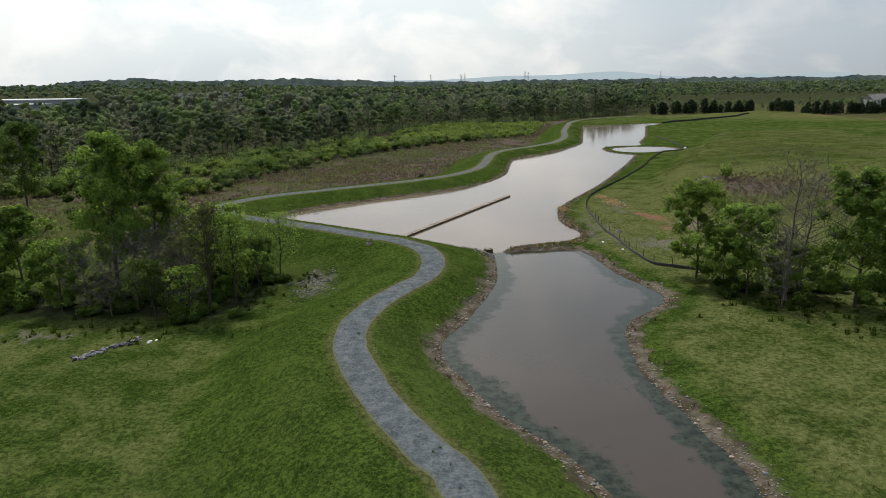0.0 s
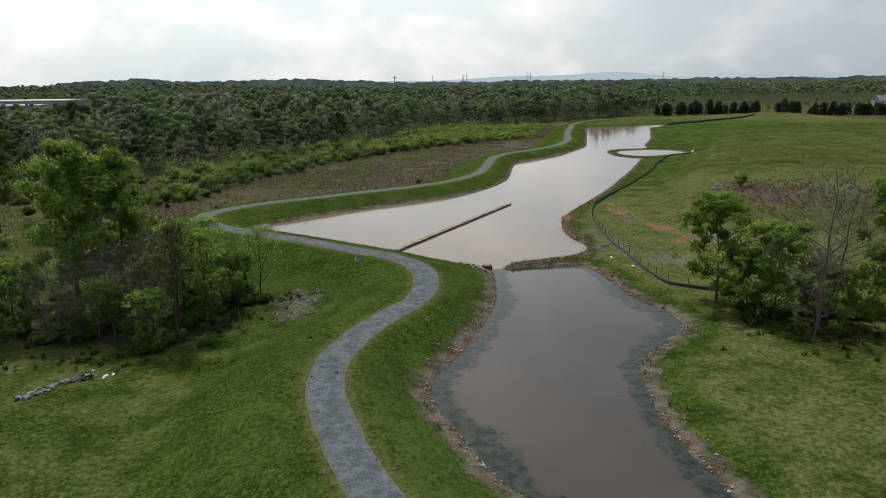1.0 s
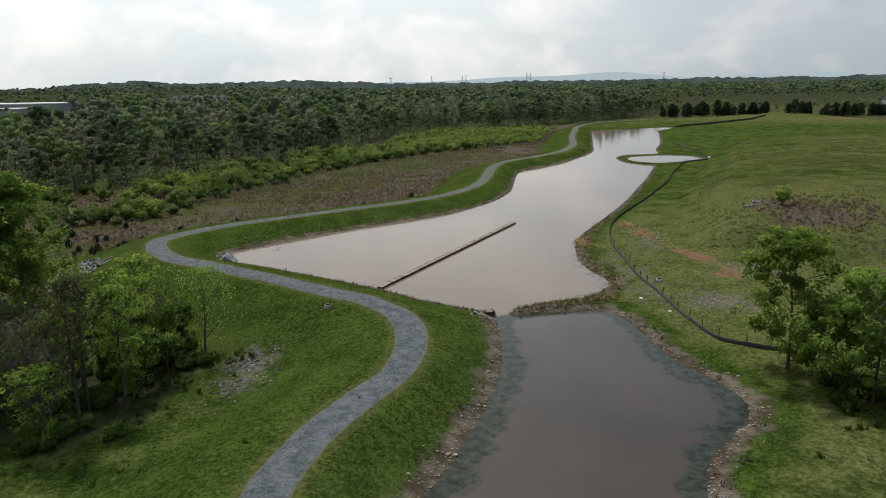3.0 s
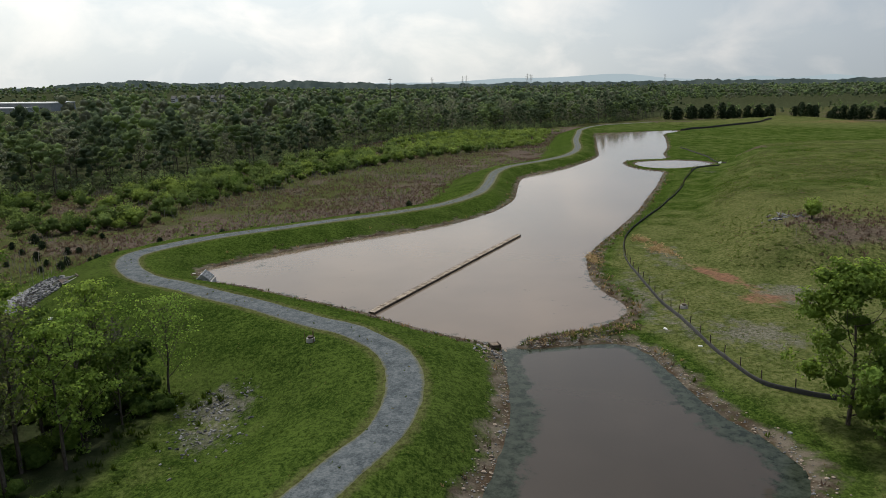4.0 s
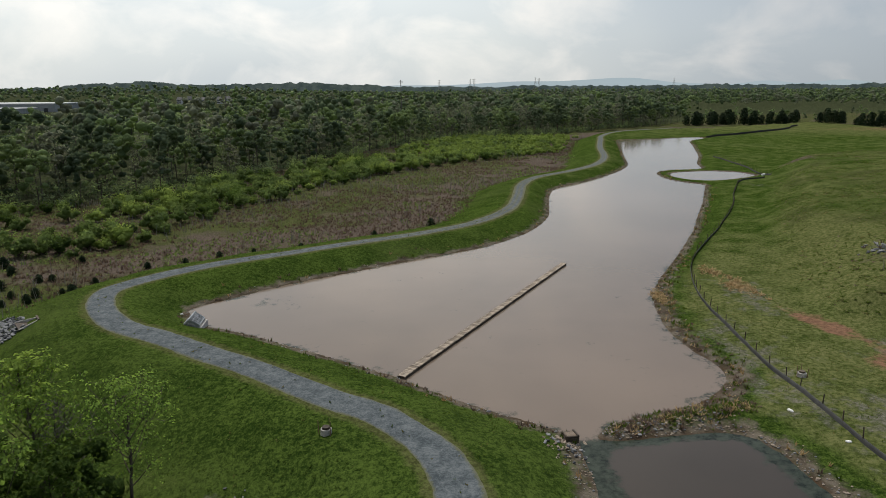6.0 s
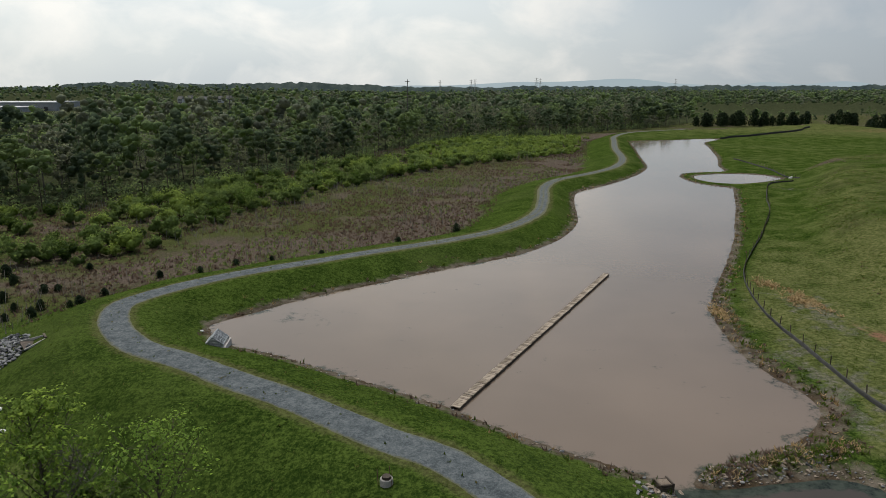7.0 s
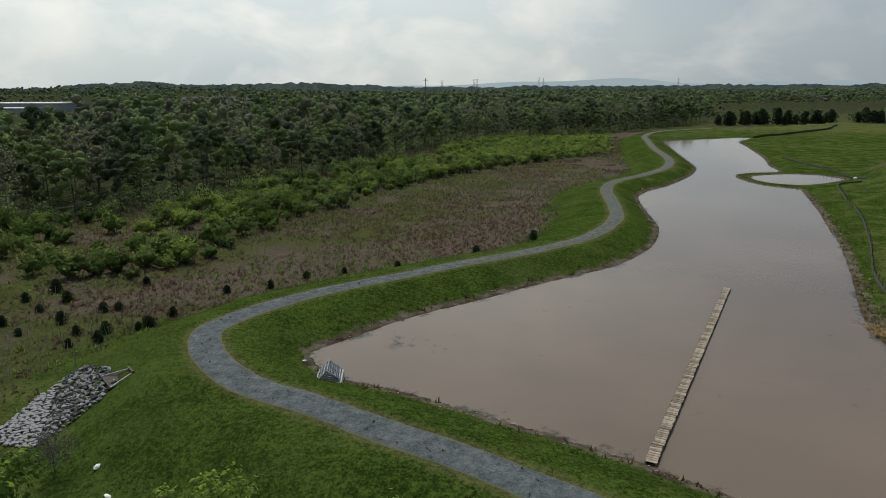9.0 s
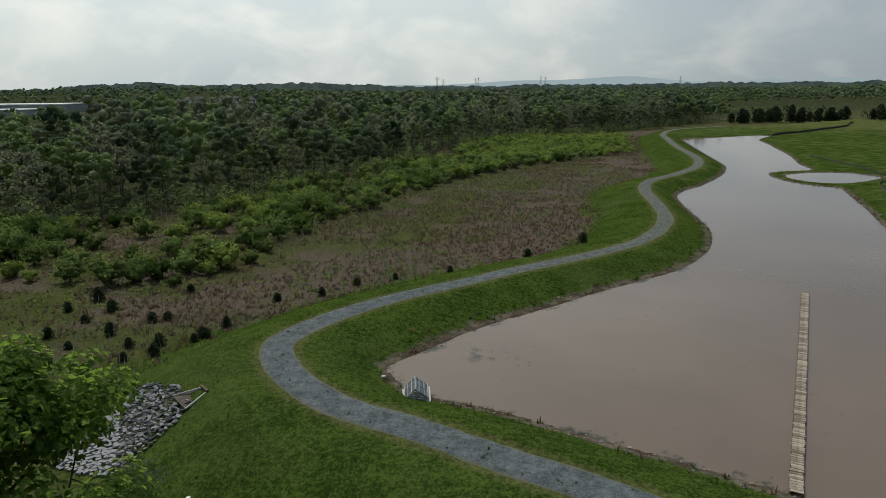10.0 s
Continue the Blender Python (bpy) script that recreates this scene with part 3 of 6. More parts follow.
def gravel_path():
    tan = np.gradient(PATH_LINE, axis=0)
    tan /= np.linalg.norm(tan, axis=1)[:, None]
    nor = np.stack([-tan[:, 1], tan[:, 0]], -1)
    dense = np.linspace(0, len(PATH_LINE) - 1, len(PATH_LINE) * 3)
    c = np.stack([np.interp(dense, np.arange(len(PATH_LINE)), PATH_LINE[:, i]) for i in (0, 1)], -1)
    nn = np.stack([np.interp(dense, np.arange(len(PATH_LINE)), nor[:, i]) for i in (0, 1)], -1)
    across = np.array([-1, -0.8, -0.4, 0, 0.4, 0.8, 1])
    half = 1.30 - 0.12 * sstep(c[:, 1], 116, 132)
    crest = 1.9 - 0.3 * sstep(c[:, 1], 118, 136)
    v, rim = [], []
    for j, a in enumerate(across):
        wob = half * a + (0.06 * vnoise(c[:, 0] + 50 * a, c[:, 1], 0.9, 21) + 0.11 * vnoise(c[:, 0] + 50 * a, c[:, 1], 3.5, 22)) * (abs(a) > 0.9)
        q = c + nn * wob[:, None]
        z = crest + 0.095 + 0.035 * (1 - a * a) - 0.045 * (abs(a) > 0.9) + 0.012 * vnoise(q[:, 0], q[:, 1], 0.8, 23)
        v.append(np.column_stack([q, z]))
        rim.append(np.full(len(q), {1: 0.95, 0.8: 0.48, 0.4: 0.05, 0: 0.36}[abs(a)]) + 0.10 * sstep(c[:, 1], 100, 118) + 0.34 * sstep(c[:, 1], 116, 145))
    m = len(c)
    verts = np.concatenate(v)
    f = np.array([(j * m + i, j * m + i + 1, (j + 1) * m + i + 1, (j + 1) * m + i) for j in range(len(across) - 1) for i in range(m - 1)])
    me = mesh_np("gravel_path", verts, f[:, ::-1], [M_GRAVEL], True)
    me.attributes.new("rim", "FLOAT", "POINT").data.foreach_set("value", np.concatenate(rim).astype(np.float32))
    return tagged(new("gravel_path", me), "winding grey crushed-stone path along the grassy dam", "path", kind="structure")


gravel_path()


# ---- plants ----
def tube(path, radii, sides=6):
    """A tapered tube along a path: verts and quads."""
    path = np.asarray(path, float)
    d = np.gradient(path, axis=0)
    d /= np.linalg.norm(d, axis=1)[:, None] + 1e-9
    ref = np.where(np.abs(d[:, 2:3]) > 0.9, [[1.0, 0, 0]], [[0, 0, 1.0]])
    u = np.cross(d, ref)
    u /= np.linalg.norm(u, axis=1)[:, None] + 1e-9
    w = np.cross(d, u)
    a = np.arange(sides) * 2 * np.pi / sides
    v = path[:, None] + (u[:, None] * np.cos(a)[:, None] + w[:, None] * np.sin(a)[:, None]) * np.asarray(radii)[:, None, None]
    n = len(path)
    k = np.arange(n * sides).reshape(n, sides)
    f = np.stack([k[:-1], np.roll(k[:-1], -1, 1), np.roll(k[1:], -1, 1), k[1:]], -1).reshape(-1, 4)
    return v.reshape(-1, 3), f


def join(pieces):
    vs, fs, o = [], [], 0
    for v, f in pieces:
        vs.append(v)
        fs.append(f + o)
        o += len(v)
    return np.concatenate(vs), np.concatenate(fs)


def leaves(rng, centres, size, flat=0.5, outward=None):
    """One small bent blade of leaves at each centre, turned outwards from its clump."""
    n = len(centres)
    nrm = rng.normal(size=(n, 3))
    if outward is None:
        nrm[:, 2] = np.abs(nrm[:, 2]) + flat
    else:
        nrm = nrm * 0.42 + outward
    nrm /= np.linalg.norm(nrm, axis=1)[:, None]
    u = np.cross(nrm, rng.normal(size=(n, 3)))
    u /= np.linalg.norm(u, axis=1)[:, None]
    w = np.cross(nrm, u)
    s = size * rng.uniform(0.6, 1.35, (n, 1))
    a, b = u * s * 0.5, w * s * 0.36
    v = np.stack([centres - a, centres - b + nrm * s * 0.10, centres + a, centres + b + nrm * s * 0.10], 1).reshape(-1, 3)
    return v, np.arange(4 * n).reshape(n, 4)


def ico(level):
    bm = bmesh.new()
    bmesh.ops.create_icosphere(bm, subdivisions=level, radius=1.0)
    v, f = np.array([p.co[:] for p in bm.verts]), np.array([[p.index for p in q.verts] for q in bm.faces])
    bm.free()
    return v, f


ICO_FINE, ICO_COARSE = ico(2), ico(1)


def clumps(rng, centres, radius, rough=0.32, base=None, flat=0.8):
    """Ragged masses of foliage, one at each centre: verts and quads (the fourth corner doubled)."""
    bv, bf = base or ICO_FINE
    n = len(centres)
    r = np.broadcast_to(np.asarray(radius, float), (n,))[:, None, None]
    a = rng.uniform(0, 6.28, n)
    v = bv[None] * (1 + rng.uniform(-rough, rough, (n, len(bv), 1))) * np.array([1.0, 1.0, flat]) * r
    v = np.stack([v[..., 0] * np.cos(a)[:, None] - v[..., 1] * np.sin(a)[:, None], v[..., 0] * np.sin(a)[:, None] + v[..., 1] * np.cos(a)[:, None], v[..., 2]], -1)
    v = v + np.asarray(centres)[:, None]
    f = bf[None] + (np.arange(n) * len(bv))[:, None, None]
    return v.reshape(-1, 3), f.reshape(-1, 3)


def foliage(name, leaf_vf, clump_vf, material):
    """One mesh of leaf blades over the ragged masses that carry them."""
    (lv, lf), (cv, cf) = leaf_vf, clump_vf
    tri = np.concatenate([lf[:, [0, 1, 2]], lf[:, [0, 2, 3]], cf + len(lv)])
    me = mesh_np(name, np.concatenate([lv, cv]), tri, [material])
    me.polygons.foreach_set("use_smooth", np.arange(len(tri)) >= 2 * len(lf))
    return me


def tree_meshes(name, seed, tall, spread, low=0.25, n_leaf=3000, size=0.3, stem=0.018, limbs=16, clump=0.17, leaf=M_LEAF, bark=M_BARK, lean=0.03, twigs=True, bare=False, sides=6, narrow=1.0, mass=0.0):
    """Trunk with limbs and twigs in one mesh, the crown of leaf blades in another."""
    rng = np.random.default_rng(seed)
    t = np.linspace(0, 1, 9)
    bend = np.cumsum(rng.normal(0, lean, (9, 2)), 0) * tall * 0.35
    trunk = np.column_stack([bend * t[:, None], t * tall * 0.96])
    r0 = tall * stem
    wood = [tube(trunk, r0 * (1 - 0.93 * t) + 0.012, sides)]
    tips, weights = [], []
    for i in range(limbs):
        f = low + (0.97 - low) * ((i + rng.uniform(0, 1)) / limbs) ** 0.85
        start = np.array([np.interp(f, t, trunk[:, k]) for k in range(3)])
        ang = i * 2.4 + rng.uniform(-0.5, 0.5)
        rise = rng.uniform(0.25, 0.8) + 0.5 * f
        shape = math.sin(math.pi * min(1, max(0.12, (f - low) / (1.02 - low) * 0.85 + 0.18))) ** 0.7
        length = spread * shape * rng.uniform(0.65, 1.15)
        out = np.array([math.cos(ang), math.sin(ang), rise * 0.6 * narrow])
        s = np.linspace(0, 1, 5)[:, None]
        limb = start + out * length * s + np.array([0, 0, 0.22 * length]) * s ** 2 + np.cumsum(rng.normal(0, 0.045 * length, (5, 3)), 0) * s
        limb[:, 2] = np.minimum(limb[:, 2], tall)
        rl = r0 * 0.42 * (1 - f * 0.7)
        wood.append(tube(limb, rl * (1 - 0.85 * s[:, 0]) + 0.008, max(3, sides - 2)))
        for j in range(5 if twigs else 3):
            g = rng.uniform(0.35, 1.0)
            p = np.array([np.interp(g, s[:, 0], limb[:, k]) for k in range(3)])
            e = p + rng.normal(0, 1, 3) * length * 0.30 + np.array([0, 0, 0.12 * length])
            if twigs:
                mid = (p + e) / 2 + rng.normal(0, 0.05 * length, 3)
                wood.append(tube([p, mid, e], [rl * 0.35 + 0.006, rl * 0.22 + 0.005, 0.004], 3))
                if bare:
                    for _ in range(4):
                        q = mid + (e - mid) * rng.uniform(0, 1)
                        wood.append(tube([q, q + rng.normal(0, 0.16 * length, 3) + np.array([0, 0, 0.1 * length])], [0.022, 0.007], 3))
            tips.append(e)
            weights.append(0.5 + 0.5 * rng.random())
        tips.append(limb[-1])
        weights.append(1.0)
    tips.append(trunk[-1])
    weights.append(0.8)
    wv, wf = join(wood)
    wood_me = mesh_np(name + "_trunk", wv, wf, [bark], True)
    if n_leaf == 0:
        return wood_me, None
    tips, weights = np.array(tips), np.array(weights)
    pick = rng.choice(len(tips), n_leaf, p=weights / weights.sum())
    off = rng.normal(size=(n_leaf, 3))
    off /= np.linalg.norm(off, axis=1)[:, None]
    off *= (rng.random((n_leaf, 1)) ** 0.45) * np.array([1, 1, 0.72]) * spread * clump * 2 * (0.55 + 0.45 * weights[pick])[:, None]
    c = tips[pick] + off
    c[:, 2] = np.clip(c[:, 2], tall * low * 0.5, tall * 1.02)
    away = c - np.array([0, 0, tall * (0.35 + 0.4 * low)]) - np.column_stack([bend[-1] * 0.5 + np.zeros((n_leaf, 2)), np.zeros(n_leaf)])
    away /= np.linalg.norm(away, axis=1)[:, None]
    local = off / (np.linalg.norm(off, axis=1)[:, None] + 1e-9)
    lv, lf = leaves(rng, c, size, 0.5, away * 0.45 + local * 0.75 + np.array([0, 0, 0.25]))
    if not mass:
        return wood_me, mesh_np(name + "_crown", lv, lf, [leaf])
    k = np.argsort(-weights + 0.2 * rng.random(len(weights)))[:int(len(tips) * 0.40)]
    base = ICO_FINE if sides > 4 else ICO_COARSE
    hubs = tips[k] * np.array([0.93, 0.93, 0.985]) + rng.normal(0, 0.05 * spread, (len(k), 3))
    hubs[:, 2] = np.clip(hubs[:, 2], tall * low * 0.7, tall * 0.97)
    return wood_me, foliage(name + "_crown", (lv, lf), clumps(rng, hubs, spread * clump * mass * rng.uniform(0.6, 1.25, len(k)), 0.30, base), leaf)


def plant(name, meshes, label, category, group="", at=(0, 0), turn=0.0, scale=1.0, sink=0.05, parts=("trunk", "crown")):
    ob = new(name)
    for k, me in zip(parts, meshes):
        if me:
            part(k, me, None, ob)
    x, y = at
    ob.matrix_basis = pose(x, y, height(x, y) - sink, 0, 0, turn)
    ob.scale = (scale, scale, scale)
    return tagged(ob, label, category, group)


def near_trees():
    # trees of the thicket beside the dam: place, height, spread, low, leaves, size, kind
    T = [("broadleaf_tree", -35.4, 70.6, 18.4, 3.5, 0.12, 17000, 0.30, M_LEAF, "tall leafy tree with dark trunk and full green crown", 18),
         ("broadleaf_tree", -33.0, 75.4, 17.2, 3.4, 0.15, 24000, 0.24, M_LEAF, "tall green tree standing behind its thicket", 16),
         ("broadleaf_tree", -68.5, 109, 17.5, 3.6, 0.3, 6000, 0.36, M_LEAF_DEEP, "tall narrow green tree at the meadow's edge", 15),
         ("broadleaf_tree", -45.5, 70, 10.2, 3.4, 0.08, 6000, 0.32, M_LEAF, "bushy green tree low to the ground", 14),
         ("broadleaf_tree", -39.5, 66.5, 7.2, 2.7, 0.05, 4500, 0.30, M_LEAF, "low green tree with bright leaves", 12),
         ("broadleaf_tree", -41.0, 80, 11.5, 3.3, 0.1, 5000, 0.34, M_LEAF_DEEP, "dark green tree in a thicket", 14),
         ("broadleaf_tree", -50.5, 73, 9.0, 3.6, 0.05, 5000, 0.32, M_LEAF_DEEP, "dark bushy tree at a thicket's rim", 14),
         ("broadleaf_tree", -30.8, 74.2, 12.0, 2.6, 0.4, 2200, 0.30, M_LEAF, "slender tree with a sparse crown", 12),
         ("broadleaf_tree", -28.6, 71.0, 9.5, 2.0, 0.3, 1200, 0.28, M_LEAF_GREY, "thin tree with opening leaves", 12),
         ("young_tree", -23.6, 65.2, 11.2, 1.9, 0.35, 1500, 0.26, M_LEAF_GREY, "thin leaning young tree with few leaves", 13),
         ("young_tree", -24.6, 68.2, 11.0, 2.0, 0.25, 1700, 0.26, M_LEAF_PALE, "thin young tree in pale leaf", 13),
         ("young_tree", -22.0, 68.6, 9.6, 1.9, 0.2, 1500, 0.26, M_LEAF, "slim young tree in fresh leaf", 12),
         ("young_tree", -22.6, 72.2, 9.0, 1.8, 0.2, 1300, 0.26, M_LEAF, "slim green young tree", 12),
         ("young_tree", -19.8, 79.2, 7.6, 2.7, 0.18, 1500, 0.20, M_LEAF, "small open tree standing alone on grass", 15),
         ("young_tree", -22.6, 77.6, 4.6, 2.2, 0.05, 2600, 0.24, M_LEAF_DEEP, "low dark bushy tree at a thicket's rim", 12),
         ("young_tree", -24.6, 75.2, 6.2, 2.3, 0.06, 2600, 0.26, M_LEAF_DEEP, "dark bushy young tree", 12),
         ("young_tree", -22.3, 71.2, 5.2, 2.1, 0.06, 2200, 0.26, M_LEAF, "low leafy tree at a thicket's rim", 12),
         ("young_tree", -25.8, 72.6, 8.6, 2.0, 0.12, 2200, 0.28, M_LEAF_DEEP, "bushy young tree in a dark thicket", 12),
         ("young_tree", -24.2, 78.4, 7.4, 2.0, 0.3, 1000, 0.24, M_LEAF, "small sparse-leafed tree on the grassy slope", 12),
         ("young_tree", -25.7, 80.3, 8.6, 1.9, 0.45, 1500, 0.25, M_LEAF_PALE, "slender tree with bright yellow-green crown", 12),
         ("young_tree", -21.2, 74.4, 5.8, 1.7, 0.1, 1500, 0.26, M_LEAF_DEEP, "low dark young tree", 11),
         ("young_tree", -25.0, 63.4, 5.4, 1.8, 0.08, 1500, 0.26, M_LEAF, "low green young tree at a meadow's rim", 11),
         ("young_tree", -28.6, 63.8, 6.0, 2.0, 0.08, 1700, 0.28, M_LEAF_DEEP, "low dark young tree", 11),
         ("young_tree", -26.6, 66.4, 8.0, 1.9, 0.2, 900, 0.26, M_LEAF_GREY, "thin half-bare young tree", 12),
         ("broadleaf_tree", 27.5, 70.4, 10.6, 2.9, 0.06, 8000, 0.28, M_LEAF_PALE, "bright young-leafed tree beside a silt fence", 14),
         ("broadleaf_tree", 29.2, 67.4, 6.6, 2.3, 0.05, 3600, 0.28, M_LEAF, "small green tree with bare lower stems", 12),
         ("broadleaf_tree", 30.5, 64.8, 8.8, 3.1, 0.04, 8000, 0.28, M_LEAF, "round green tree low to the grass", 14),
         ("broadleaf_tree", 35.2, 63.6, 5.2, 2.5, 0.04, 3400, 0.28, M_LEAF, "low leafy tree in a thicket", 12),
         ("broadleaf_tree", 38.6, 60.2, 13.0, 3.3, 0.05, 11500, 0.32, M_LEAF, "broad dense green tree down to the ground", 18),
         ("broadleaf_tree", 44.5, 65.0, 10.5, 3.4, 0.08, 5000, 0.32, M_LEAF_DEEP, "dense dark green tree", 16)]
    for i, (nm, x, y, tall, spread, low, n, size, leaf, label, limbs) in enumerate(T):
        ms = tree_meshes(nm, 100 + i, tall, spread * 1.05, low, int(n * 0.95), size * 0.92, 0.012, limbs + 4, 0.135, leaf, M_BARK, 0.035, narrow=2.1 if nm == "young_tree" else 1.1, mass=0.0 if n / spread < 1100 else 0.62 if tall > 15 else 1.1)
        plant(nm, ms, label, "tree", "trees of the thickets", (x, y), sink=0.1)
    B = [("bare_tree", 33.2, 62.4, 14.4, 4.6, 0.2, "tall bare grey tree without leaves"), ("bare_tree", 35.2, 64.6, 12.2, 3.6, 0.2, "bare grey tree in a thicket"), ("bare_tree", 32.0, 60.6, 8.0, 2.6, 0.12, "bare grey sapling beside a taller tree"),
         ("bare_tree", -31.6, 66.6, 8.0, 3.0, 0.1, "bare tangled grey tree"), ("bare_tree", -28.2, 66.2, 6.8, 2.8, 0.1, "bare tangled grey tree"),
         ("bare_tree", -36.2, 66.0, 7.6, 3.0, 0.08, "bare tangled grey tree"), ("bare_tree", -30.2, 69.2, 9.0, 2.8, 0.1, "bare tangled grey tree"),
         ("bare_tree", -28.0, 68.4, 8.4, 2.4, 0.12, "bare tangled grey tree"), ("bare_tree", -25.4, 65.0, 6.6, 2.2, 0.1, "bare tangled grey tree"), ("bare_tree", -40.4, 94.6, 2.6, 1.2, 0.15, "small bare sapling in rough grass"), ("bare_tree", -24.4, 80.4, 6.0, 1.8, 0.15, "bare thin grey sapling"),
         ("bare_tree", -39.4, 68.6, 6.4, 2.8, 0.08, "bare tangled grey tree"), ("bare_tree", -33.4, 64.6, 5.6, 2.8, 0.08, "bare tangled grey tree"), ("bare_tree", -26.0, 70.2, 9.6, 2.2, 0.25, "bare thin grey tree")]
    for i, (nm, x, y, tall, spread, low, label) in enumerate(B):
        ms = tree_meshes(nm, 300 + i, tall, spread, low, 0, 0.3, 0.010, 26, 0.2, M_LEAF, M_GREYBARK, 0.05, True, True)
        plant(nm, ms, label, "tree", "trees of the thickets", (x, y), sink=0.1, turn=i * 50)


near_trees()


def shrub_meshes(name, seed, tall, spread, n, size, leaf, stems=9):
    rng = np.random.default_rng(seed)
    wood, tips = [], []
    for i in range(stems):
        a, r = rng.uniform(0, 6.28), spread * rng.uniform(0.3, 0.85)
        e = np.array([math.cos(a) * r, math.sin(a) * r, tall * rng.uniform(0.5, 0.88)])
        wood.append(tube([(0, 0, -0.1), e * np.array([0.35, 0.35, 0.5]), e], [0.05, 0.035, 0.012], 4))
        tips.append(e)
    c = np.array(tips)[rng.integers(0, stems, n)]
    off = rng.normal(size=(n, 3))
    off /= np.linalg.norm(off, axis=1)[:, None]
    c = c + off * (rng.random((n, 1)) ** 0.4) * np.array([spread * 0.48, spread * 0.48, tall * 0.38])
    c[:, 2] = np.abs(c[:, 2] - 0.1) + 0.1
    lv, lf = leaves(rng, c, size, 0.5, off * 0.8 + np.array([0, 0, 0.3]) + c * np.array([0.2, 0.2, 0.0]))
    wv, wf = join(wood)
    tips = np.array(tips)
    hubs = np.concatenate([tips * np.array([0.95, 0.95, 0.84]), tips * np.array([0.55, 0.55, 0.55]) + rng.normal(0, spread * 0.08, tips.shape)])
    cv, cf = clumps(rng, hubs, spread * rng.uniform(0.20, 0.40, len(hubs)), 0.34, ICO_COARSE)
    cv[:, 2] = np.maximum(cv[:, 2], 0.05)
    return mesh_np(name + "_stems", wv, wf, [M_BARK], True), foliage(name + "_foliage", (lv, lf), (cv, cf), leaf)


def scatter(rng, n, xr, yr, keep):
    """Up to n places in a box at which keep(x, y) holds."""
    x, y = rng.uniform(*xr, n * 6), rng.uniform(*yr, n * 6)
    k = np.where(keep(x, y))[0][:n]
    return x[k], y[k]


def spread_out(x, y, gap):
    """Drops places nearer than gap to one kept before."""
    cell, out = {}, []
    for i, (a, b) in enumerate(zip(x, y)):
        c = (int(a // gap), int(b // gap))
        if all((a - x[j]) ** 2 + (b - y[j]) ** 2 > gap * gap for p in (-1, 0, 1) for q in (-1, 0, 1) for j in cell.get((c[0] + p, c[1] + q), ())):
            cell.setdefault(c, []).append(i)
            out.append(i)
    return np.array(out)


def repeat(protos, x, y, rng, lo=0.8, hi=1.2, sink=0.1):
    """Copies of the prototypes at the places given; the first place of each takes the prototype itself."""
    hs = survey(x, y)[0]
    for i in range(len(x)):
        ob = protos[i % len(protos)]
        s = rng.uniform(lo, hi)
        m = pose(x[i], y[i], hs[i] - sink, 0, 0, rng.uniform(0, 360))
        if i >= len(protos):
            ob = copy_thing(ob, m)
        else:
            ob.matrix_basis = m
        ob.scale = (s, s, s * rng.uniform(0.9, 1.12))


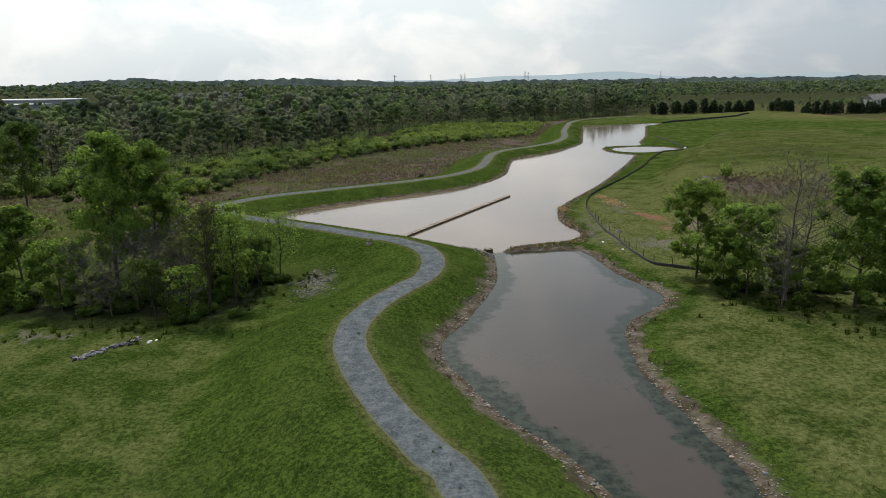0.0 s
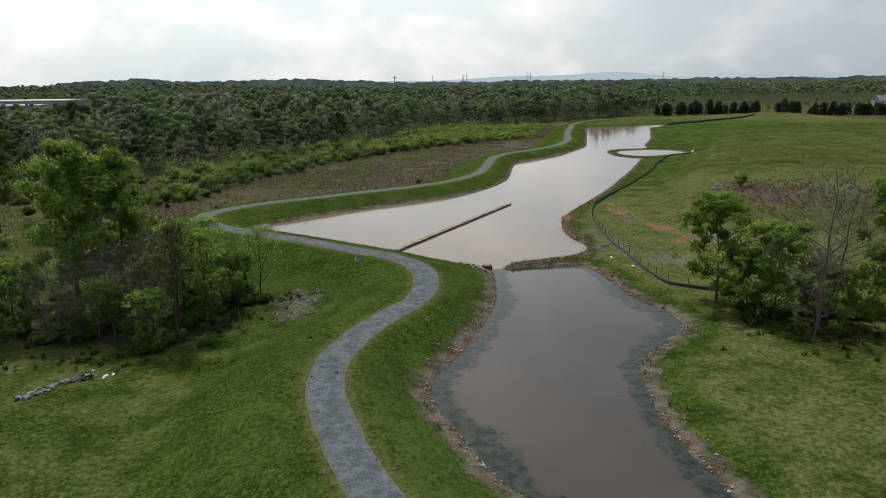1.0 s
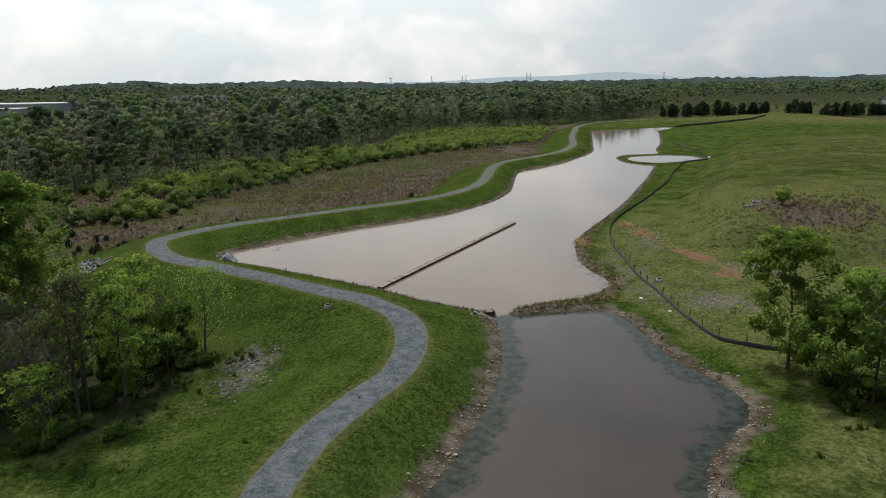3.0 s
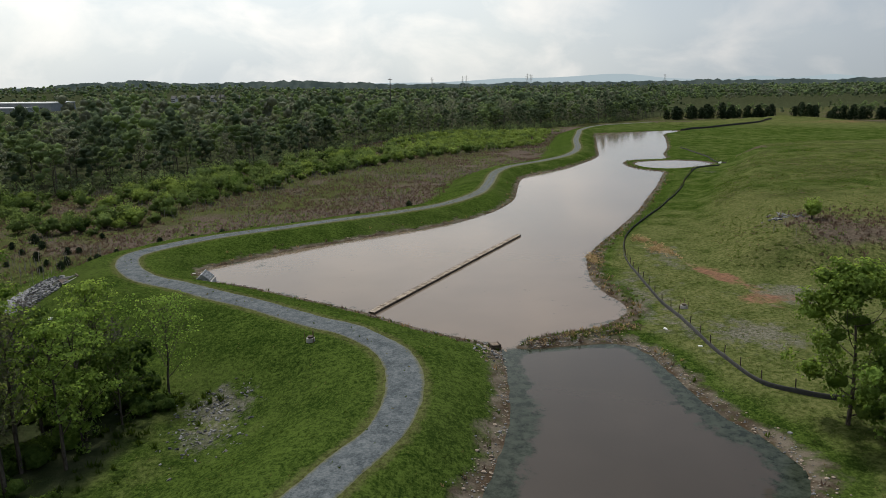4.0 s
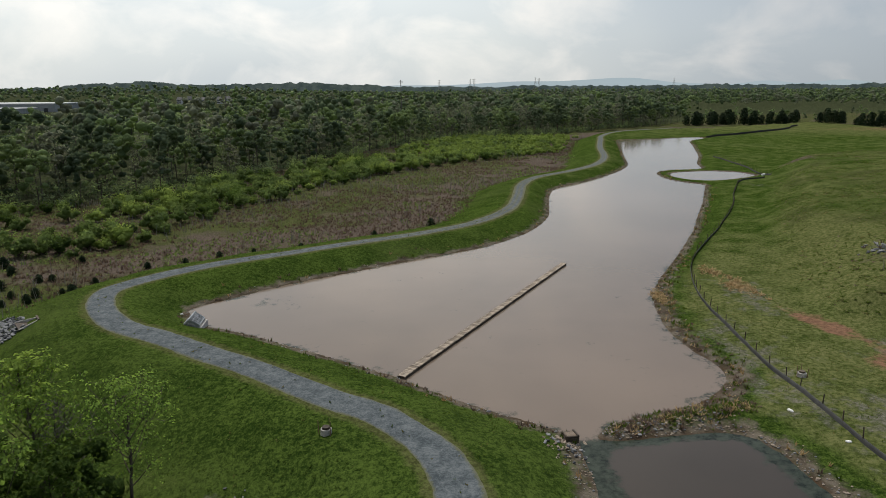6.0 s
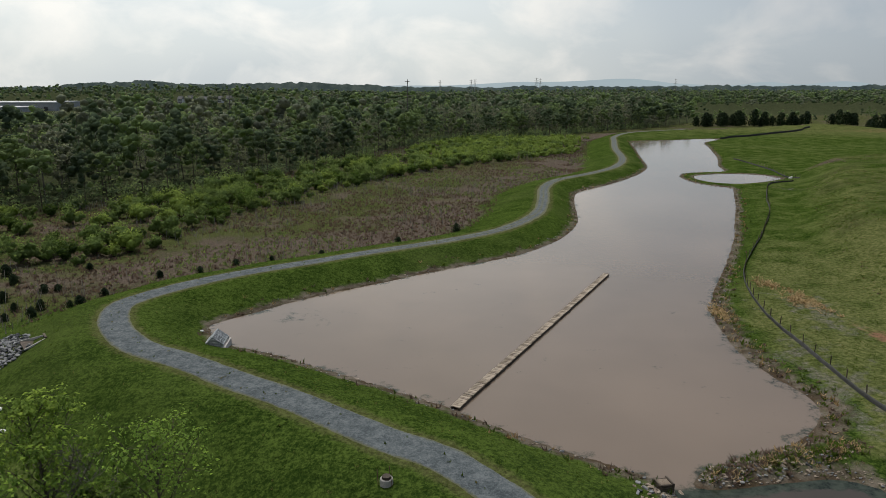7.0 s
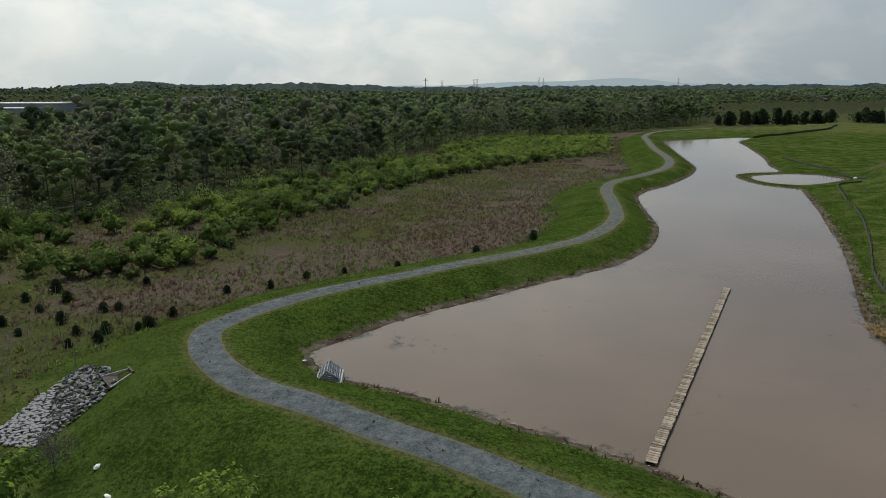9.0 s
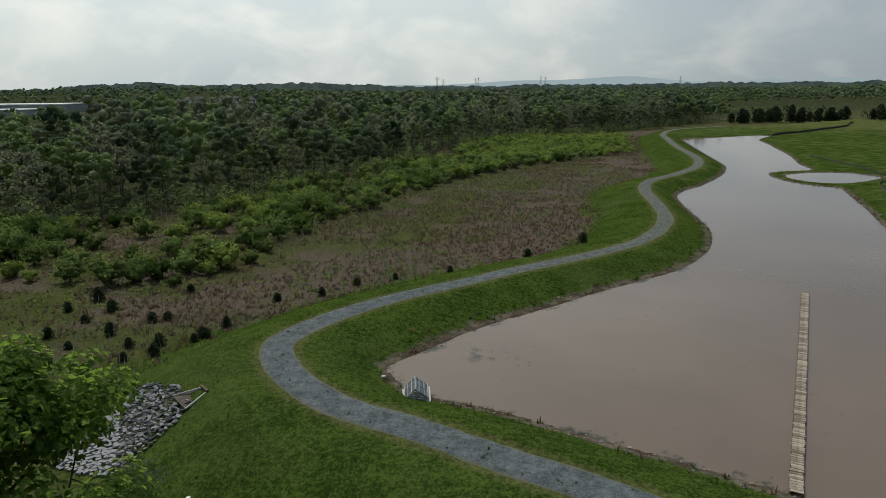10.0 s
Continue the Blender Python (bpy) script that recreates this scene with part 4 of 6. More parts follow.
def marsh_shrubs():
    rng = np.random.default_rng(41)
    protos = []
    for i, (leaf, label) in enumerate([(M_SHRUB, "rounded green shrub in the marsh"), (M_SHRUB_PALE, "yellow-green young-leafed shrub in the marsh"), (M_SHRUB, "spreading green shrub in the marsh"),
                                       (M_LEAF_DEEP, "dark green shrub in the marsh"), (M_SHRUB, "green shrub in the marsh")]):
        ms = shrub_meshes("shrub", 60 + i, 2.7 + 0.25 * i, 2.1 + 0.15 * (i % 3), 300, 0.33, leaf, 8)
        protos.append(plant("shrub", ms, label, "shrub", "shrubs of the marsh", parts=("stem", "foliage")))

    def keep(x, y):
        d = woods_front(x) - y
        v = 0.7 * vnoise(x, y, 17, 51) + 0.4 * vnoise(x, y, 7, 52) + 0.35 * rng.normal(size=len(x))
        _, f = survey(x, y)
        return (d > -6) & (d < 105) & (f["marsh"] > 0.12) & (f["path"] > 14) & (f["path"] < 75) & ((y > 138) | (x > -38)) & (v > 0.62 - 0.88 * sstep(f["path"], 14, 27) + 0.30 * sstep(f["path"], 46, 70) + 0.75 * np.exp(-((x + 2) / 20) ** 2 - ((y - 205) / 34) ** 2) - 0.5 * np.exp(-((x - 22) / 16) ** 2 - ((y - 300) / 40) ** 2)) & (d > 2)

    x, y = scatter(rng, 4200, (-105, 60), (112, 372), keep)
    k = spread_out(x, y, 2.6)
    k = k[np.argsort(np.hypot(x[k] + 15, y[k] - 60))]
    repeat(protos, x[k[:298]], y[k[:298]], rng, 0.42, 1.12)
    ob = plant("shrub", shrub_meshes("shrub", 88, 2.6, 1.3, 500, 0.26, M_LEAF_PALE), "pale young shrub standing alone on the mound", "shrub", "shrubs of the marsh", (48.6, 116.6), parts=("stem", "foliage"))
    # the shrubs further off, joined
    k = k[298:]
    h = survey(x[k], y[k])[0]
    c, face, who, hub, rad, hub_who = [], [], [], [], [], []
    for i, j in enumerate(k):
        s = rng.uniform(0.7, 1.35)
        foot = np.array([x[j], y[j], h[i]])
        ctr = np.column_stack([rng.normal(0, 1.0, (6, 2)), rng.uniform(0.4, 1.5, 6)]) * s
        off = rng.normal(size=(90, 3))
        off /= np.linalg.norm(off, axis=1)[:, None]
        off[:, 2] = np.abs(off[:, 2])
        c.append(ctr[rng.integers(0, 6, 90)] + off * rng.uniform(0.5, 1.1, (90, 1)) * s + foot)
        face.append(off + np.array([0, 0, 0.2]))
        pale = int(rng.random() < 0.30 + 0.45 * (y[j] > 235))
        who += [pale] * 90
        hub.append(ctr + foot)
        rad.append(rng.uniform(0.4, 0.75, 6) * s)
        hub_who += [pale] * 6
    lv, lf = leaves(rng, np.concatenate(c), 0.32, 0.5, np.concatenate(face))
    cv, cf = clumps(rng, np.concatenate(hub), np.concatenate(rad), 0.3, ICO_COARSE)
    me = mesh_np("marsh_thicket", np.concatenate([lv, cv]), np.concatenate([lf[:, [0, 1, 2]], lf[:, [0, 2, 3]], cf + len(lv)]), [M_SHRUB, M_SHRUB_PALE])
    me.polygons.foreach_set("material_index", np.concatenate([who, who, np.repeat(hub_who, 20)]).astype(np.int32))
    me.polygons.foreach_set("use_smooth", np.arange(len(me.polygons)) >= 2 * len(lf))
    tagged(new("marsh_thicket", me), "bright green shrub thicket across the far marsh", "shrubs", kind="stuff")
    # dark growth under the first trees of the woods
    x, y = scatter(rng, 1500, (-150, 120), (130, 520), lambda x, y: (y - woods_front(x) > -7 + 5 * vnoise(x, y, 9, 74)) & (y - woods_front(x) < 26))
    k = spread_out(x, y, 3.0)[:640]
    h = survey(x[k], y[k])[0]
    c, face = [], []
    for i, j in enumerate(k):
        off = rng.normal(size=(70, 3))
        off /= np.linalg.norm(off, axis=1)[:, None]
        off[:, 2] = np.abs(off[:, 2])
        c.append((off * np.array([1.6, 1.6, 2.4]) * rng.uniform(0.5, 1.1, (70, 1)) + np.append(rng.normal(0, 0.5, 2), 0.2)) * rng.uniform(0.7, 1.5) + np.array([x[j], y[j], h[i]]))
        face.append(off + np.array([0, 0, 0.2]))
    v, f = leaves(rng, np.concatenate(c), 0.55, 0.5, np.concatenate(face))
    me = mesh_np("woods_undergrowth", v, f, [M_WOODS_DARK, M_WOODS])
    me.polygons.foreach_set("material_index", np.repeat(rng.random(len(k)) < 0.45, 70).astype(np.int32))
    tagged(new("woods_undergrowth", me), "dark green undergrowth along the front of the woods", "undergrowth", kind="stuff")
    # undergrowth of the two thickets
    low = [plant("bramble", shrub_meshes("bramble", 90 + i, 1.2 + 0.3 * i, 1.8, 300, 0.28, m), label, "bramble", "undergrowth of the thickets", parts=("stem", "foliage"))
           for i, (m, label) in enumerate([(M_LEAF_DEEP, "dark green bramble under trees"), (M_LEAF, "green bramble under trees")])]
    q = np.concatenate([rng.normal((-30, 67.5), (4.6, 2.6), (11, 2)), rng.normal((-44, 70), (4, 3), (12, 2)), rng.normal((-26, 64.2), (1.6, 0.7), (5, 2)),
                        rng.normal((-24, 71), (2.4, 3.0), (15, 2)), rng.normal((-24.6, 79), (2.2, 1.6), (12, 2)), rng.normal((-37, 73), (3.5, 3), (8, 2)), rng.normal((34, 66.5), (3.6, 1.6), (13, 2)), rng.normal((44, 66), (3, 2), (6, 2))])
    q = q[(q[:, 0] < -17) | (q[:, 0] > 27)]
    repeat(low, q[:, 0], q[:, 1], rng, 0.5, 1.1)


marsh_shrubs()


# houses on the ridge: bearing (x over y) and distance
HOUSES = [(-0.385, 1060), (-0.372, 1110), (-0.350, 1050), (-0.330, 1090), (-0.318, 1120), (-0.296, 1070), (-0.262, 1100), (-0.245, 1060)]


def woods():
    """The woods behind the marsh: single trees along their front, joined mass beyond."""
    rng = np.random.default_rng(77)
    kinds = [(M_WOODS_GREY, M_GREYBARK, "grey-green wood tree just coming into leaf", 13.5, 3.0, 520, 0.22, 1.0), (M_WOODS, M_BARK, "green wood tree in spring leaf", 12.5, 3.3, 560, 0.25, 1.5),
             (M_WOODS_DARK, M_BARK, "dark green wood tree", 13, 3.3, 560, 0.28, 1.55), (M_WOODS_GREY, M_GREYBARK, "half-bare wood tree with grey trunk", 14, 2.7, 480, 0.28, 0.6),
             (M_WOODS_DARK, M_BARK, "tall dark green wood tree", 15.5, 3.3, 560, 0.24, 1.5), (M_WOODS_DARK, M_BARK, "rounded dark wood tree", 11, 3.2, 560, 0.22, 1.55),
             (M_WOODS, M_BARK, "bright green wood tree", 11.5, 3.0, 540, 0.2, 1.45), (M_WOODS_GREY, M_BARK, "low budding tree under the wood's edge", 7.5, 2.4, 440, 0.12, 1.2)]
    protos = []
    for i, (leaf, bark, label, tall, spread, n, low, mass_size) in enumerate(kinds):
        ms = tree_meshes("woodland_tree", 500 + i, tall, spread * 1.25, low, n, 0.42, 0.010, 15, 0.155, leaf, bark, 0.03, False, False, 4, 0.65, mass_size)
        protos.append(plant("woodland_tree", ms, label, "tree", "trees along the front of the woods"))

    def front(x, y):
        d = y - woods_front(x)
        return (d > -7 + 6 * vnoise(x, y, 12, 71)) & (d < 48)

    x, y = scatter(rng, 3000, (-150, 150), (130, 540), front)
    k = spread_out(x, y, 5.3)
    o = np.argsort(np.hypot(x[k], y[k] - 60))
    k = k[o]
    repeat(protos, x[k[:290]], y[k[:290]], rng, 0.72, 1.12)
    rest = [(x[i], y[i]) for i in k[290:]]

    # the mass of the woods, by distance: fewer and larger leaf blades further off
    def mass(name, places, n_leaf, size, leafs, label, tall=(11, 17), tr=True, low=0.35, nc=10):
        places = np.array(places)
        hs = survey(places[:, 0], places[:, 1])[0]
        lc, face, lm, lt, hub, rad, hm, ht, wood = [], [], [], [], [], [], [], [], []
        for (px, py), h in zip(places, hs):
            tt = rng.uniform(*tall) * (0.8 + 0.35 * rng.random())
            sp = tt * rng.uniform(0.19, 0.29)
            q = min(len(leafs) - 1, int((0.5 + 0.5 * vnoise(px, py, 60, 73)) * 0.55 * len(leafs) + rng.random() * 0.45 * len(leafs)))
            tone = rng.random()
            foot = np.array([px, py, h])
            top = rng.uniform(0, 1, nc) ** 0.8
            ctr = np.column_stack([rng.normal(0, sp * 0.5, (nc, 2)) * (1.15 - 0.6 * top)[:, None], tt * (low + (0.93 - low) * top)])
            off = rng.normal(size=(n_leaf, 3))
            off /= np.linalg.norm(off, axis=1)[:, None]
            lc.append(ctr[rng.integers(0, nc, n_leaf)] + off * sp * rng.uniform(0.3, 0.56, (n_leaf, 1)) + foot)
            face.append(off + np.array([0, 0, 0.3]))
            lm += [q] * n_leaf
            lt += [tone] * n_leaf
            hub.append(ctr + foot)
            rad.append(sp * rng.uniform(0.22, 0.44, nc) * (8 / nc) ** 0.4)
            hm += [q] * nc
            ht += [tone] * nc
            if tr:
                wood.append(tube([(px, py, h - 0.2), (px + rng.normal(0, 0.3), py, h + tt * 0.5), (px, py, h + tt * 0.85)], [tt * 0.009, tt * 0.007, 0.03], 3))
        lv, lf = leaves(rng, np.concatenate(lc), size, 0.5, np.concatenate(face))
        cv, cf = clumps(rng, np.concatenate(hub), np.concatenate(rad), 0.3, ICO_COARSE, 0.85)
        vs, fs = [lv, cv], [lf[:, [0, 1, 2]], lf[:, [0, 2, 3]], cf + len(lv)]
        mi = lm + lm + list(np.repeat(hm, 20))
        tones = [np.repeat(lt, 4), np.repeat(ht, len(ICO_COARSE[0]))]
        o = len(lv) + len(cv)
        mats = list(leafs)
        if wood:
            v, f = join(wood)
            vs.append(v)
            fs += [f[:, [0, 1, 2]] + o, f[:, [0, 2, 3]] + o]
            mi += [len(leafs)] * (2 * len(f))
            tones.append(np.zeros(len(v)))
            mats.append(M_GREYBARK)
        me = mesh_np(name, np.concatenate(vs), np.concatenate(fs), mats)
        me.polygons.foreach_set("material_index", mi)
        n_blade = 2 * len(lf)
        me.polygons.foreach_set("use_smooth", (np.arange(len(mi)) >= n_blade) & (np.arange(len(mi)) < n_blade + len(cf)))
        me.attributes.new("tone", "FLOAT", "POINT").data.foreach_set("value", np.concatenate(tones).astype(np.float32))
        tagged(new(name, me), label, "woods", kind="stuff")

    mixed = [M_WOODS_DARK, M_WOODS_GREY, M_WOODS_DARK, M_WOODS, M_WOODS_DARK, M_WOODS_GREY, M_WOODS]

    def behind(lo, hi, side=1.0):
        def keep(x, y):
            d = y - woods_front(x)
            open_ground = (x / y > -0.74) & (x / y < -0.50) & (y > 330) & (y < 860)
            for b, d0 in HOUSES:
                open_ground |= (np.abs(x / y - b) < 0.010) & (y > d0 - 420) & (y < d0 + 15)
            return (d > lo) & (d < hi) & (np.abs(x) < 0.80 * y + 60) & ~open_ground
        return keep

    x, y = scatter(rng, 5000, (-320, 330), (120, 640), behind(46, 160))
    k = spread_out(x, y, 5.8)[:1400]
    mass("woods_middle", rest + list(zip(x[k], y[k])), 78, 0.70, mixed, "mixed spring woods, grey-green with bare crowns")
    # thin growth behind the field's evergreens
    x, y = scatter(rng, 260, (120, 430), (488, 650), lambda x, y: (y < woods_front(x) + 20) & (vnoise(x, y, 40, 91) > -0.1))
    k = spread_out(x, y, 7.0)
    mass("woods_scrub", list(zip(x[k], y[k])), 22, 0.8, [M_SHRUB, M_WOODS, M_WOODS_DARK], "scrub and small trees beyond the field", (4, 9))
    x, y = scatter(rng, 6000, (-760, 900), (250, 1300), behind(150, 720))
    k = spread_out(x, y, 9.0)[:2700]
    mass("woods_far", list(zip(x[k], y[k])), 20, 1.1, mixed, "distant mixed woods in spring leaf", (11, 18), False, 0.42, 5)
    x, y = scatter(rng, 6000, (-1900, 1900), (900, 2600), behind(640, 2000))
    k = spread_out(x, y, 13.0)[:4200]
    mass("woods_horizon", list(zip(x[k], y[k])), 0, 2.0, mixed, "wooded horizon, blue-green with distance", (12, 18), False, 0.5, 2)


woods()


def hills():
    """Low blue ridges at the end of the view, glowing in haze colours."""
    a = Mat("hazy_glow_hills", 1.0, 0.0)
    # even glow; its pale blue is distance haze put into the colour
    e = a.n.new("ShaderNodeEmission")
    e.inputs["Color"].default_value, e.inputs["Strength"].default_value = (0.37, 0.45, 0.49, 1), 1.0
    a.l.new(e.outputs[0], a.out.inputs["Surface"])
    n = 160
    xs = np.linspace(-3600, 4200, n)
    bump = lambda c, w, h: h * np.exp(-((xs - c) / w) ** 2)
    top = 30 + bump(1080, 330, 50) + bump(480, 420, 32) + bump(2090, 190, 36) + bump(2600, 260, 40) + bump(1500, 300, 18) + bump(-400, 600, 12)
    top += 5 * vnoise(xs, xs * 0, 260, 81) + 2 * vnoise(xs, xs * 0, 70, 82)
    v = np.concatenate([np.column_stack([xs, np.full(n, 4780.0), np.full(n, -40.0)]), np.column_stack([xs, np.full(n, 4800.0), top]), np.column_stack([xs, np.full(n, 4840.0), np.full(n, -40.0)])])
    f = [(r * n + i, r * n + i + 1, (r + 1) * n + i + 1, (r + 1) * n + i) for r in (0, 1) for i in range(n - 1)]
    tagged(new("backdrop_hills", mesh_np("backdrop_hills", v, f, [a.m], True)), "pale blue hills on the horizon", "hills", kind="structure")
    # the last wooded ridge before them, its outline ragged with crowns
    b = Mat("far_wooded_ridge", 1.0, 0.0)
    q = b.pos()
    # glows as well, the haze already in its grey-green tones
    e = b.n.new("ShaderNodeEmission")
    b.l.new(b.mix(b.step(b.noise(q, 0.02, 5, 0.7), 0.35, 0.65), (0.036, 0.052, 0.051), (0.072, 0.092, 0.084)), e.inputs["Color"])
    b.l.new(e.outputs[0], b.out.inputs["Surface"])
    n = 900
    xs = np.linspace(-3000, 3000, n)
    top = 31 + 26 * np.exp(-((xs + 1650) / 330) ** 2) + 19 * np.exp(-((xs + 850) / 360) ** 2) + 7 * np.exp(-((xs - 1700) / 700) ** 2)
    top += 4.5 * vnoise(xs, xs * 0, 160, 83) + 4.6 * vnoise(xs, xs * 0, 26, 84) + 3.0 * vnoise(xs, xs * 0, 9, 85)
    v = np.concatenate([np.column_stack([xs, np.full(n, 3500.0), np.full(n, -40.0)]), np.column_stack([xs, np.full(n, 3540.0), top]), np.column_stack([xs, np.full(n, 3600.0), np.full(n, -40.0)])])
    f = [(r * n + i, r * n + i + 1, (r + 1) * n + i + 1, (r + 1) * n + i) for r in (0, 1) for i in range(n - 1)]
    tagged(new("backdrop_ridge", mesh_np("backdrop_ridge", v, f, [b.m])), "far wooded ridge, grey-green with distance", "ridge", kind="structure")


hills()


# ---- stones ----
def stone_mesh(name, seed, material, flat=0.6):
    rng = np.random.default_rng(seed)
    bm = bmesh.new()
    bmesh.ops.create_icosphere(bm, subdivisions=1, radius=0.5)
    for v in bm.verts:
        # slab-like: pushed out towards the faces of a box
        v.co = v.co.lerp(Vector([math.copysign(0.42, c) for c in v.co]), 0.55) * rng.uniform(0.72, 1.18)
        v.co.z *= flat * 0.85
        v.co.x *= 1.3
    me = bpy.data.meshes.new(name)
    bm.to_mesh(me)
    bm.free()
    me.materials.append(material)
    return me


STONES = [stone_mesh("stone", 900 + i, M_ROCK) for i in range(6)]
TAN_STONES = [stone_mesh("stone", 920 + i, M_TANROCK) for i in range(4)]


DARK_STONES = [stone_mesh("stone", 70 + i, M_DARKROCK) for i in range(4)]


def lay_stones(parent, places, rng, lo, hi, meshes=STONES, lift=0.0):
    hs = survey([p[0] for p in places], [p[1] for p in places])[0]
    for (x, y), h in zip(places, hs):
        ob = new("stone", meshes[int(rng.integers(len(meshes)))])
        ob.parent = parent
        s = rng.uniform(lo, hi)
        ob.matrix_basis = pose(x, y, h + s * 0.16 + rng.uniform(0, lift), rng.uniform(-25, 25), rng.uniform(-25, 25), rng.uniform(0, 360)) @ Matrix.Diagonal((s, s * rng.uniform(0.6, 0.95), s * rng.uniform(0.7, 1.1), 1))


def rock_apron():
    """Riprap fan below the pipe's flared end, on the outer foot of the dam."""
    rng = np.random.default_rng(31)
    fan = np.array([(-46.4, 108.9), (-42.6, 105.9), (-40.9, 103.2), (-41.0, 101.5), (-43.6, 97.6), (-47.6, 98.8), (-47.8, 104.8)])
    x, y = rng.uniform(-48, -40, 7000), rng.uniform(97, 110, 7000)
    k = np.where(inside(x, y, fan))[0]
    k = k[spread_out(x[k], y[k], 0.25)]
    top = tagged(new("rock_apron"), "fan of grey riprap stones below a pipe outlet", "riprap")
    k = k[np.argsort(-x[k] - 0.4 * y[k])]
    lay_stones(top, list(zip(x[k[:298]], y[k[:298]])), rng, 0.22, 0.44, lift=0.12)
    # the remaining stones of the fan, joined
    rest = k[298:]
    if len(rest):
        h = survey(x[rest], y[rest])[0]
        me = STONES[0]
        bv, bf = np.array([v.co[:] for v in me.vertices]), np.array([list(q.vertices) for q in me.polygons])
        s = rng.uniform(0.22, 0.44, (len(rest), 1, 1))
        a = rng.uniform(0, 6.28, len(rest))
        v = bv[None] * s * rng.uniform(0.75, 1.2, (len(rest), len(bv), 1))
        v = np.stack([v[..., 0] * np.cos(a)[:, None] - v[..., 1] * np.sin(a)[:, None], v[..., 0] * np.sin(a)[:, None] + v[..., 1] * np.cos(a)[:, None], v[..., 2]], -1)
        v = v + np.column_stack([x[rest], y[rest], h + 0.10])[:, None]
        f = bf[None] + (np.arange(len(rest)) * len(bv))[:, None, None]
        tagged(part("stone_rubble", mesh_np("stone_rubble", v.reshape(-1, 3), f.reshape(-1, 3), [M_ROCK]), None, top), kind="stuff")


rock_apron()


def box(bm, sx, sy, sz, m=None):
    """A box with a slight bevel, its base at z 0 before m."""
    r = bmesh.ops.create_cube(bm, size=1.0)
    bmesh.ops.scale(bm, vec=(sx, sy, sz), verts=r["verts"])
    bmesh.ops.translate(bm, vec=(0, 0, sz / 2), verts=r["verts"])
    if m is not None:
        bmesh.ops.transform(bm, matrix=m, verts=r["verts"])
    return r["verts"]


def boxes(*items):
    bm = bmesh.new()
    for sx, sy, sz, m in items:
        box(bm, sx, sy, sz, m)
    return bm


def rod(a, b, r0, r1=None, sides=8):
    """A bmesh with one closed round bar."""
    v, f = tube([a, b], [r0, r1 if r1 is not None else r0], sides)
    bm = bmesh.new()
    vs = [bm.verts.new(p) for p in v]
    for q in f:
        bm.faces.new([vs[i] for i in q])
    bm.faces.new(vs[:sides])
    bm.faces.new(vs[-sides:][::-1])
    bmesh.ops.recalc_face_normals(bm, faces=bm.faces)
    return bm


def pipe_outlet():
    """Flared concrete end of a pipe in the dam's foot."""
    top = tagged(new("pipe_outlet"), "flared concrete pipe end with pale rims", "pipe outlet")
    z = height(-41, 104)
    top.matrix_basis = pose(-40.65, 104.15, z - 0.05, 0, 0, 40)
    top.scale = (0.8, 0.8, 0.7)
    # the floor, two wings that widen towards the stones, and the headwall with its opening
    # floor and headwall take the dark wood tone, the wings stay pale
    v = [(-1.6, -1.5, 0.02), (-1.6, 1.5, 0.02), (0.5, 0.55, 0.06), (0.5, -0.55, 0.06)]
    bm = bmesh.new()
    lowv = [bm.verts.new(Vector(p) - Vector((0, 0, 0.15))) for p in v]
    upv = [bm.verts.new(p) for p in v]
    bm.faces.new(upv)
    for i in range(4):
        bm.faces.new([lowv[i], lowv[(i + 1) % 4], upv[(i + 1) % 4], upv[i]])
    part("apron_floor", bm, M_DARKWOOD, top, "dark silted floor")
    for sgn in (-1, 1):
        bm = bmesh.new()
        a, b = Vector((-1.6, 1.5 * sgn, 0)), Vector((0.5, 0.55 * sgn, 0))
        n = Vector((0.035, 0.055 * sgn, 0))
        pts = [a, b, b + Vector((0, 0, 0.6)), a + Vector((0, 0, 0.08))]
        one = [bm.verts.new(p) for p in pts]
        two = [bm.verts.new(p + n * 1.4) for p in pts]
        bm.faces.new(one)
        bm.faces.new(two[::-1])
        for i in range(4):
            bm.faces.new([one[i], two[i], two[(i + 1) % 4], one[(i + 1) % 4]])
        bmesh.ops.recalc_face_normals(bm, faces=bm.faces)
        part("wing_wall", bm, M_CONCRETE, top, "pale concrete rim")
    bm = boxes((0.14, 1.4, 0.7, pose(0.58, 0, 0)), (0.2, 1.5, 0.08, pose(0.58, 0, 0.7)))
    part("headwall", bm, M_DARKWOOD, top, "dark mossy headwall")
    # a black disc stands for the darkness inside the pipe
    ring, f = tube([(0.45, 0, 0.36), (0.53, 0, 0.36)], [0.30, 0.30], 16)
    bm = bmesh.new()
    c = [bm.verts.new(p) for p in ring[:16]]
    bm.faces.new(c)
    bm2 = bmesh.ops.extrude_face_region(bm, geom=list(bm.faces))
    bmesh.ops.translate(bm, vec=(0.06, 0, 0), verts=[g for g in bm2["geom"] if isinstance(g, bmesh.types.BMVert)])
    part("pipe_mouth", bm, M_FABRIC, top, "dark pipe opening")


pipe_outlet()


